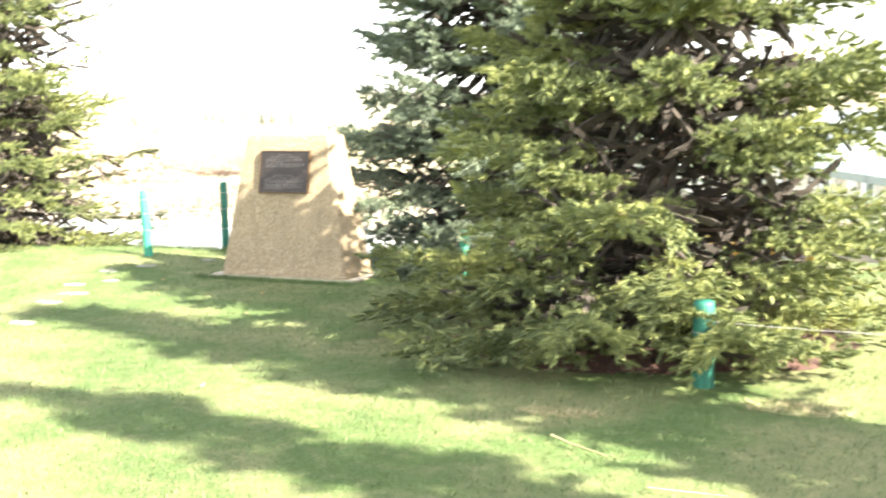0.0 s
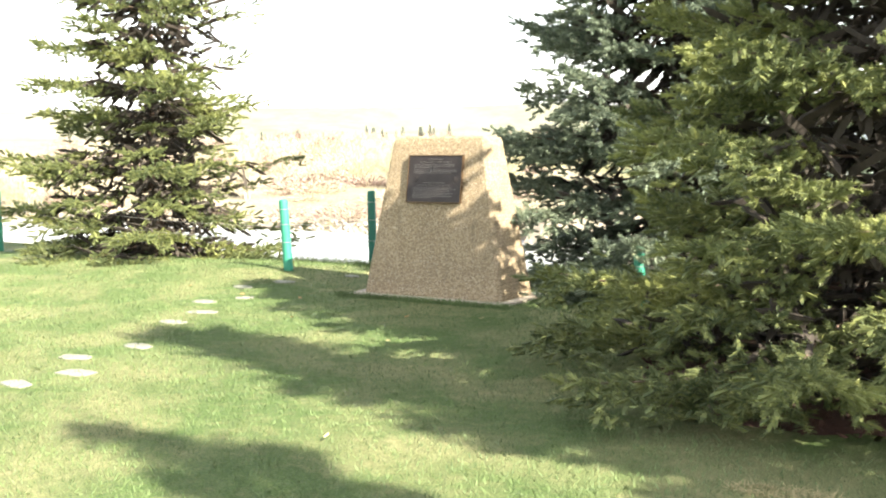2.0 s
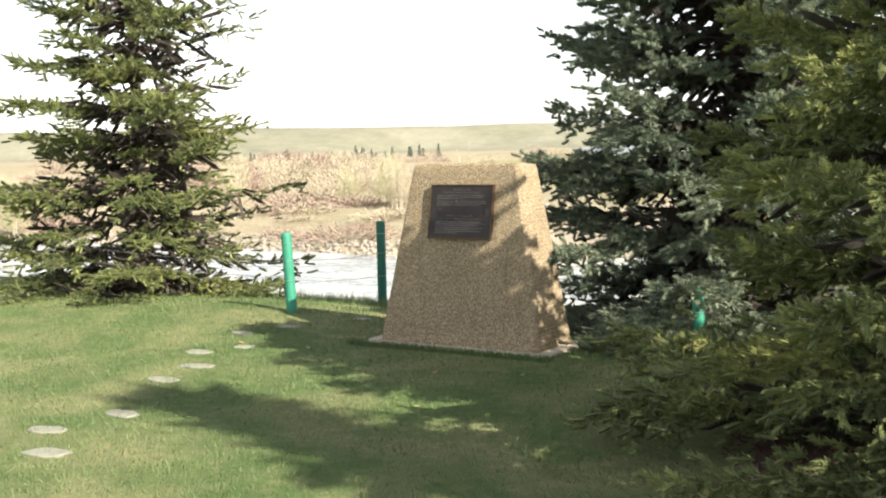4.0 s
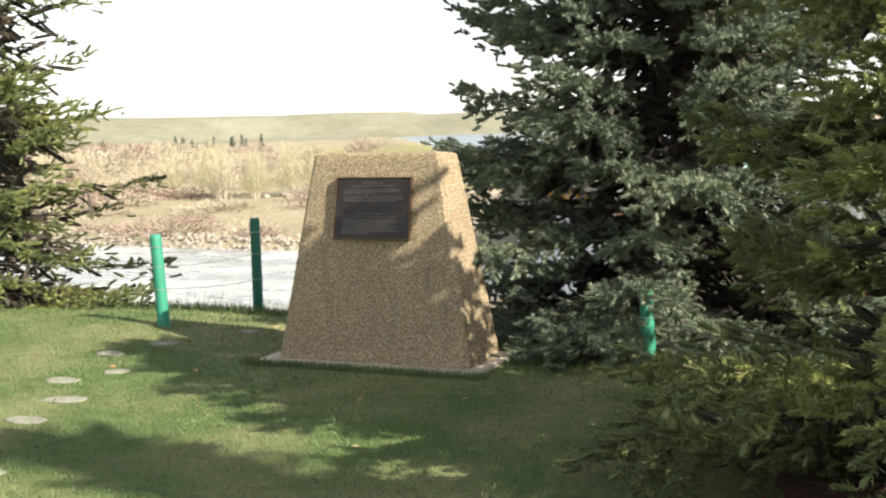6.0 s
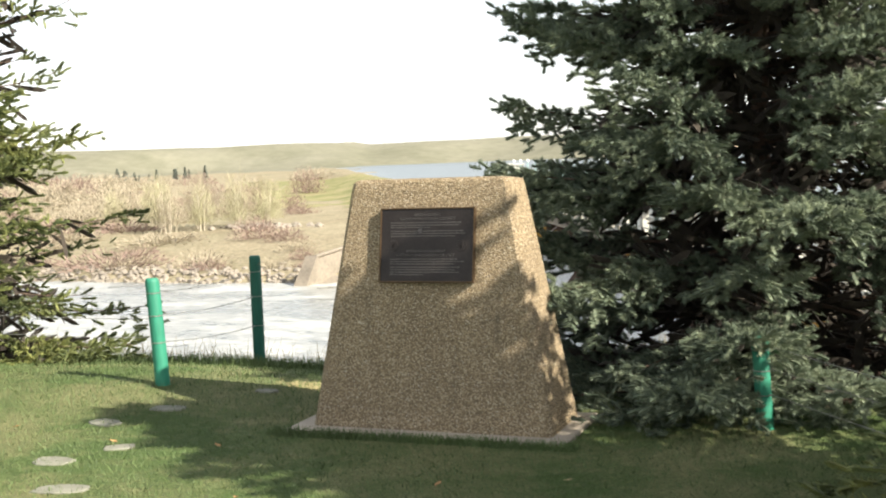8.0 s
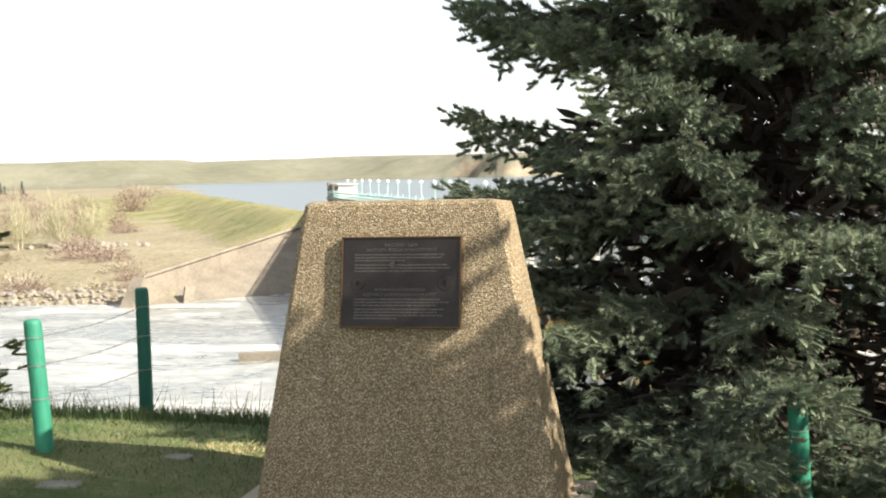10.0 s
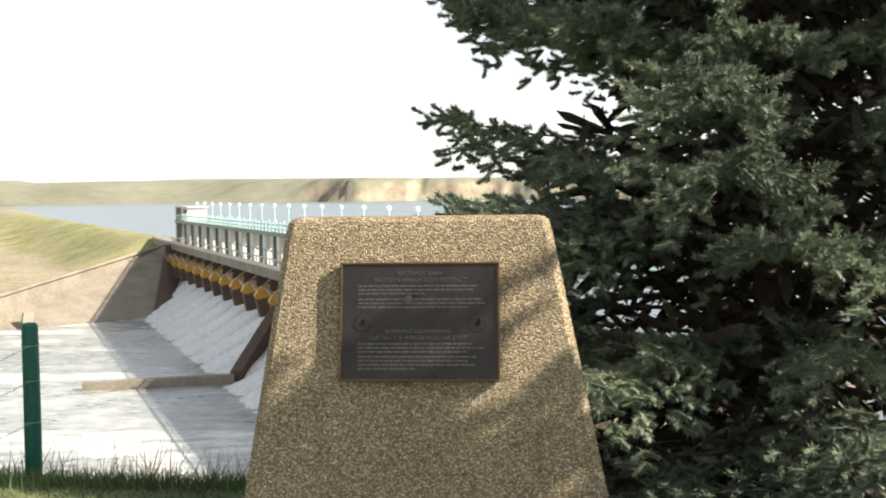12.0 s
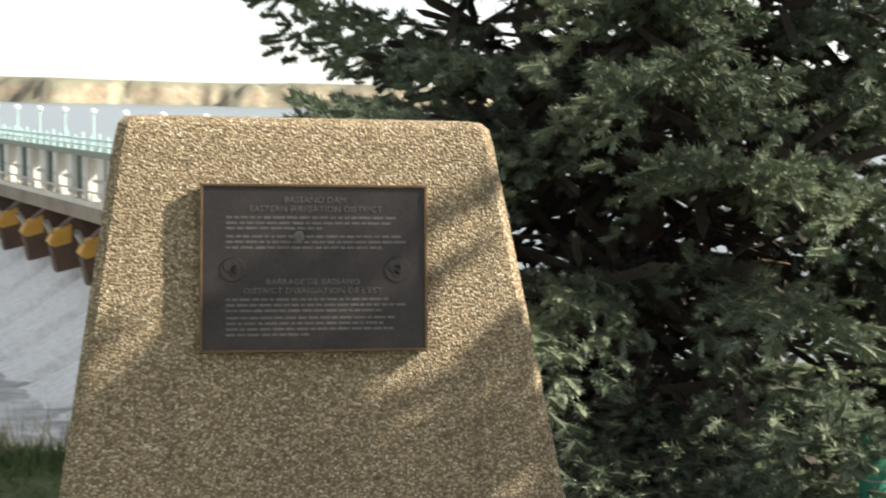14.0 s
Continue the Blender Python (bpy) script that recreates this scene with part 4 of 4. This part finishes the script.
for n, (x, y) in enumerate(((1.10, -0.97), (0.50, -1.19), (-1.06, -0.70), (0.95, -2.1), (-0.4, -1.6), (-2.6, -0.6), (2.2, -4.4), (-1.75, -0.75), (3.4, -5.0))):
    small_leaf(x, y, n * 77, 0.030, DRY_LEAF if n % 3 else STRAW, "small curled dry brown leaf lying on the grass")


def stick(pts, r, label):
    ob = new("dead_stick", tube_mesh("dead_stick", pts, np.linspace(r, r * 0.5, len(pts)), STRAW, 5))
    return tagged(ob, label, "stick")


stick([(4.66, -4.66, 0.03), (4.80, -4.78, 0.035), (5.04, -4.91, 0.03)], 0.007, "pale dry stick lying on the lawn")
stick([(5.35, -5.30, 0.03), (5.50, -5.31, 0.035), (5.72, -5.28, 0.03)], 0.005, "thin pale dry stick lying on the lawn")


def straw_patch(x, y, rx, ry, n, label):
    r2 = np.random.RandomState(int(abs(x * 100)))
    a, q = r2.uniform(0, 6.28, n), np.sqrt(r2.rand(n))
    return grass("straw_patch", x + rx * q * np.cos(a), y + ry * q * np.sin(a), 0.012, 0.03, 0.004, STRAW, label, 4, 2.2)


straw_patch(4.52, -4.12, 0.26, 0.10, 500, "dead straw-coloured grass clippings on the lawn")
straw_patch(-1.05, 1.05, 0.55, 0.16, 900, "strip of dry tan grass along the top of the bank")
straw_patch(5.76, -3.54, 0.32, 0.16, 700, "patch of dead grass beside the mulch")

# ---------------------------------------------------------------- fence wires and further posts
fence_post(-8.0, 1.1, 0.0, 1.05, 0.060, POST_LIGHT, "mint green timber fence post past the open spruce")
fence_post(8.3, -2.2, -0.1, 0.75, 0.05, POST_LIGHT, "mint green timber fence post farther along the lawn")
for za, zb in ((0.60, 0.42), (0.44, 0.28)):
    wire((-8.0, 1.1, za + 0.18), (-2.42, 0.70, zb + 0.12), 0.10)
for k in (0.38, 0.64, 0.86):
    wire((-2.44, 0.70, 0.08 + 0.76 * k), (-2.85, 2.90, -0.24 + 1.04 * k), 0.03)
    wire((1.92, 0.42, 0.58 * k), (5.14, -3.18, 0.55 * k), 0.05)
wire((5.14, -3.18, 0.42), (8.3, -2.2, 0.35), 0.06)


# ---------------------------------------------------------------- far bank
def twig_cloud(rng, n, rx, ry, h, width, base=0.0, shell=0.5):
    """Triangles of fine bare twigs that fill a rounded, uneven dome."""
    d = rng.normal(0, 1, (n, 3))
    d[:, 2] = np.abs(d[:, 2])
    d /= np.linalg.norm(d, axis=1)[:, None]
    az = np.arctan2(d[:, 1], d[:, 0])
    lump = 1 + 0.16 * np.sin(3 * az + rng.uniform(0, 6)) + 0.10 * np.sin(7 * az + 5 * d[:, 2] + rng.uniform(0, 6))
    q = rng.uniform(0, 1, n) ** shell * lump
    root = d * q[:, None] * np.array((rx, ry, h * (1 - base)))
    root[:, 2] += h * base
    out = d * np.array((rx, ry, h)) * 0.12 + np.stack([np.zeros(n), np.zeros(n), np.full(n, 0.07 * h)], 1) + rng.normal(0, 0.05, (n, 3)) * h
    wv = rng.normal(0, 1, (n, 3))
    wv /= np.linalg.norm(wv, axis=1)[:, None]
    V = np.stack([root - wv * width, root + wv * width, root + out * rng.uniform(0.6, 1.3, n)[:, None]], 1)
    V[:, :, 2] = np.maximum(V[:, :, 2], 0)
    return V.reshape(-1, 3)


def shrub(x, y, w, h, mat, label, seed, n=420):
    rng = np.random.RandomState(seed)
    t = thing("shrub", x, y, float(ground_z(x, y)) - 0.1, label=label, category="shrub", group="shrubs on the far bank")
    V = twig_cloud(rng, 2 * n, w / 2, w / 2 * 0.8, h, w * 0.006 + 0.03)
    part("crown", mesh_arrays("crown", V, np.arange(len(V)).reshape(-1, 3), mat), t)
    for k in range(5):
        a = rng.uniform(0, 6.28)
        part("stem", tube_mesh("stem", [(0, 0, -0.2), (0.1 * w * math.cos(a), 0.1 * w * math.sin(a), h * 0.35), (0.25 * w * math.cos(a), 0.25 * w * math.sin(a), h * 0.75)],
                               [0.07, 0.05, 0.02], mat, 4), t)
    return t


def poplar(x, y, h, mat, label, seed):
    rng = np.random.RandomState(seed)
    t = thing("poplar_tree", x, y, float(ground_z(x, y)) - 0.1, label=label, category="tree", group="bare trees on the far bank")
    for k in range(3):
        a, r = rng.uniform(0, 6.28), rng.uniform(0, 0.9)
        bx, by = r * math.cos(a), r * math.sin(a)
        part("trunk", tube_mesh("trunk", [(bx, by, -0.2), (bx * 1.3, by * 1.3, h * 0.4), (bx * 1.9, by * 1.9, h * 0.85)], [0.20, 0.15, 0.04], BIRCH, 5), t, "pale slender trunk")
    V = twig_cloud(rng, 1300, h * 0.40, h * 0.40, h, 0.055, 0.14, 0.55)
    part("crown", mesh_arrays("crown", V, np.arange(len(V)).reshape(-1, 3), mat), t, "airy crown of twigs and first leaves")
    return t


for n, (x, y, h) in enumerate(((-165, 240, 9.0), (-172, 246, 9.5), (-160, 247, 8.5), (-166, 255, 10.0), (-154, 254, 9.0), (-178, 256, 9.0), (-160, 264, 9.5), (-148, 259, 7.5),
                               (-184, 262, 8.5), (-171, 266, 9.5), (-152, 268, 8.0), (-190, 252, 7.5), (-197, 213, 9.0), (-228, 248, 9.0), (-236, 252, 8.0), (-222, 256, 8.5),
                               (-240, 178, 9.0), (-247, 182, 9.5), (-254, 179, 8.5), (-238, 190, 9.0), (-262, 190, 9.5), (-250, 200, 9.0))):
    poplar(x, y, h * 1.35, LEAF_SPRING if n % 3 else SHRUB_TAN, "slender poplar just coming into pale yellow-green leaf", 70 + n)
for n, (x, y, w, h, m) in enumerate((
        (-251, 481, 19, 11, SHRUB_RED), (-194, 334, 17, 8, SHRUB_RED), (-180, 334, 12, 7, SHRUB_RED), (-206, 350, 17, 6, SHRUB_RED), (-131, 226, 15, 3.2, SHRUB_RED),
        (-150, 205, 12, 2.2, SHRUB_RED), (-248, 333, 26, 8, SHRUB_TAN), (-225, 300, 22, 7, SHRUB_TAN), (-275, 360, 30, 9, SHRUB_TAN), (-210, 262, 20, 6, SHRUB_TAN),
        (-300, 330, 26, 9, SHRUB_RED), (-330, 400, 34, 10, SHRUB_TAN), (-260, 290, 20, 6, SHRUB_RED), (-240, 240, 16, 4, SHRUB_TAN), (-290, 270, 22, 7, SHRUB_TAN),
        (-380, 440, 36, 10, SHRUB_TAN), (-190, 222, 14, 3, SHRUB_RED), (-215, 205, 12, 2.5, SHRUB_TAN), (-350, 300, 26, 8, SHRUB_RED), (-170, 320, 12, 3, SHRUB_RED),
        (-420, 520, 40, 10, SHRUB_RED), (-300, 520, 26, 7, SHRUB_TAN), (-360, 700, 34, 8, SHRUB_TAN), (-480, 640, 40, 9, SHRUB_TAN), (-195, 300, 14, 4, SHRUB_TAN),
        (-105, 185, 9, 2.0, SHRUB_TAN), (-118, 182, 10, 2.2, SHRUB_RED), (-138, 184, 10, 2.0, SHRUB_TAN), (-160, 186, 12, 2.4, SHRUB_RED), (-180, 187, 11, 2.4, SHRUB_TAN),
        (-260, 200, 16, 4, SHRUB_TAN), (-310, 215, 20, 5, SHRUB_RED), (-90, 300, 4, 2.2, SHRUB_TAN), (-104, 196, 8, 2.2, SHRUB_RED), (-112, 208, 10, 3.0, SHRUB_TAN), (-122, 222, 11, 3.4, SHRUB_RED), (-98, 186, 6, 1.6, SHRUB_RED), (-140, 240, 12, 4, SHRUB_RED))):
    shrub(x, y, w, h, m, "leafless reddish dogwood thicket on the meadow" if m is SHRUB_RED else "leafless tan willow thicket on the meadow", 200 + n, 650 if w > 18 else 380)

rs = np.random.RandomState(31)
for n in range(110):
    y = 185 + 620 * rs.rand() ** 1.5
    x = -112 - 0.62 * (y - 180) - rs.rand() * (90 + 0.55 * y)
    w = rs.uniform(9, 26) * (0.7 + y / 700)
    m = (SHRUB_TAN, SHRUB_RED, SHRUB_TAN)[n % 3]
    shrub(x, y, w, w * rs.uniform(0.12, 0.24), m, "leafless reddish dogwood thicket on the meadow" if m is SHRUB_RED else "leafless tan willow thicket on the meadow", 600 + n, 420)


def brush(n, seed):
    """Low dry brush scattered over the meadows across the river."""
    rng = np.random.RandomState(seed)
    xs, ys = rng.uniform(-420, -92, n), 176 + rng.uniform(0, 1, n) ** 1.4 * 420
    ok = (xs < -95 - 0.45 * (ys - 170)) & (np.sin(xs * 0.05 + ys * 0.021) + np.sin(ys * 0.045 + xs * 0.013) + rng.normal(0, 0.5, n) > 0.2)
    xs, ys = xs[ok], ys[ok]
    V = []
    for x, y in zip(xs, ys):
        s = rng.uniform(0.8, 2.2)
        V.append(twig_cloud(rng, 14, s, s, s * 0.7, 0.06) + np.array((x, y, float(ground_z(x, y)))))
    V = np.concatenate(V)
    ob = new("meadow_brush", mesh_arrays("meadow_brush", V, np.arange(len(V)).reshape(-1, 3), SHRUB_TAN))
    return tagged(ob, "low dry brush scattered over the river meadow", "brush", kind="stuff")


brush(4200, 12)


def rocks(name, xs, ys, s0, s1, label, seed):
    rng = np.random.RandomState(seed)
    bm = bmesh.new()
    bmesh.ops.create_icosphere(bm, subdivisions=1, radius=1.0)
    base = np.array([v.co[:] for v in bm.verts])
    fac = np.array([[v.index for v in f.verts] for f in bm.faces])
    bm.free()
    V, F = [], []
    for i, (x, y) in enumerate(zip(xs, ys)):
        s = rng.uniform(s0, s1)
        V.append(base * rng.uniform(0.7, 1.2, base.shape) * s * np.array((1, 1, 0.65)) + np.array((x, y, float(ground_z(x, y)) + s * 0.15)))
        F.append(fac + i * len(base))
    ob = new(name, mesh_arrays(name, np.concatenate(V), np.concatenate(F), ROCK))
    return tagged(ob, label, "rocks", kind="stuff")


rr = np.random.RandomState(14)
rx = rr.uniform(-230, -93, 1500)
rocks("riprap_rocks", rx, 171.5 + np.abs(rr.normal(0, 6.5, 1500)), 0.3, 0.95, "pale riprap rocks along the far shore", 3)
rocks("boulder_pile", -146 + rr.normal(0, 7, 60), 252 + rr.normal(0, 3, 60), 0.5, 1.6, "pile of pale boulders in the meadow", 4)
for n in range(26):
    q = rr.rand()
    x, y = -700 + 190 * q + rr.normal(0, 10), 760 + 110 * q + rr.normal(0, 10)
    h = rr.uniform(5, 11)
    t = thing("conifer_tree", x, y, float(ground_z(x, y)), label="distant dark conifer in a windbreak row", category="tree", group="far windbreak trees")
    rng = np.random.RandomState(400 + n)
    m = 260
    zz = rng.rand(m)
    a = rng.uniform(0, 6.28, m)
    r0 = h * 0.26 * (1 - zz) * rng.uniform(0.4, 1, m)
    p = np.stack([r0 * np.cos(a), r0 * np.sin(a), h * (0.06 + 0.94 * zz)], 1)
    V = np.stack([p + rng.normal(0, 0.05, (m, 3)) * h, p + rng.normal(0, 0.05, (m, 3)) * h, p + rng.normal(0, 0.06, (m, 3)) * h], 1).reshape(-1, 3)
    part("crown", mesh_arrays("crown", V, np.arange(3 * m).reshape(-1, 3), FAR_GREEN), t)
    part("trunk", tube_mesh("trunk", [(0, 0, -0.3), (0, 0, h * 0.5), (0, 0, h * 0.97)], [0.3, 0.2, 0.05], BARK, 5), t)
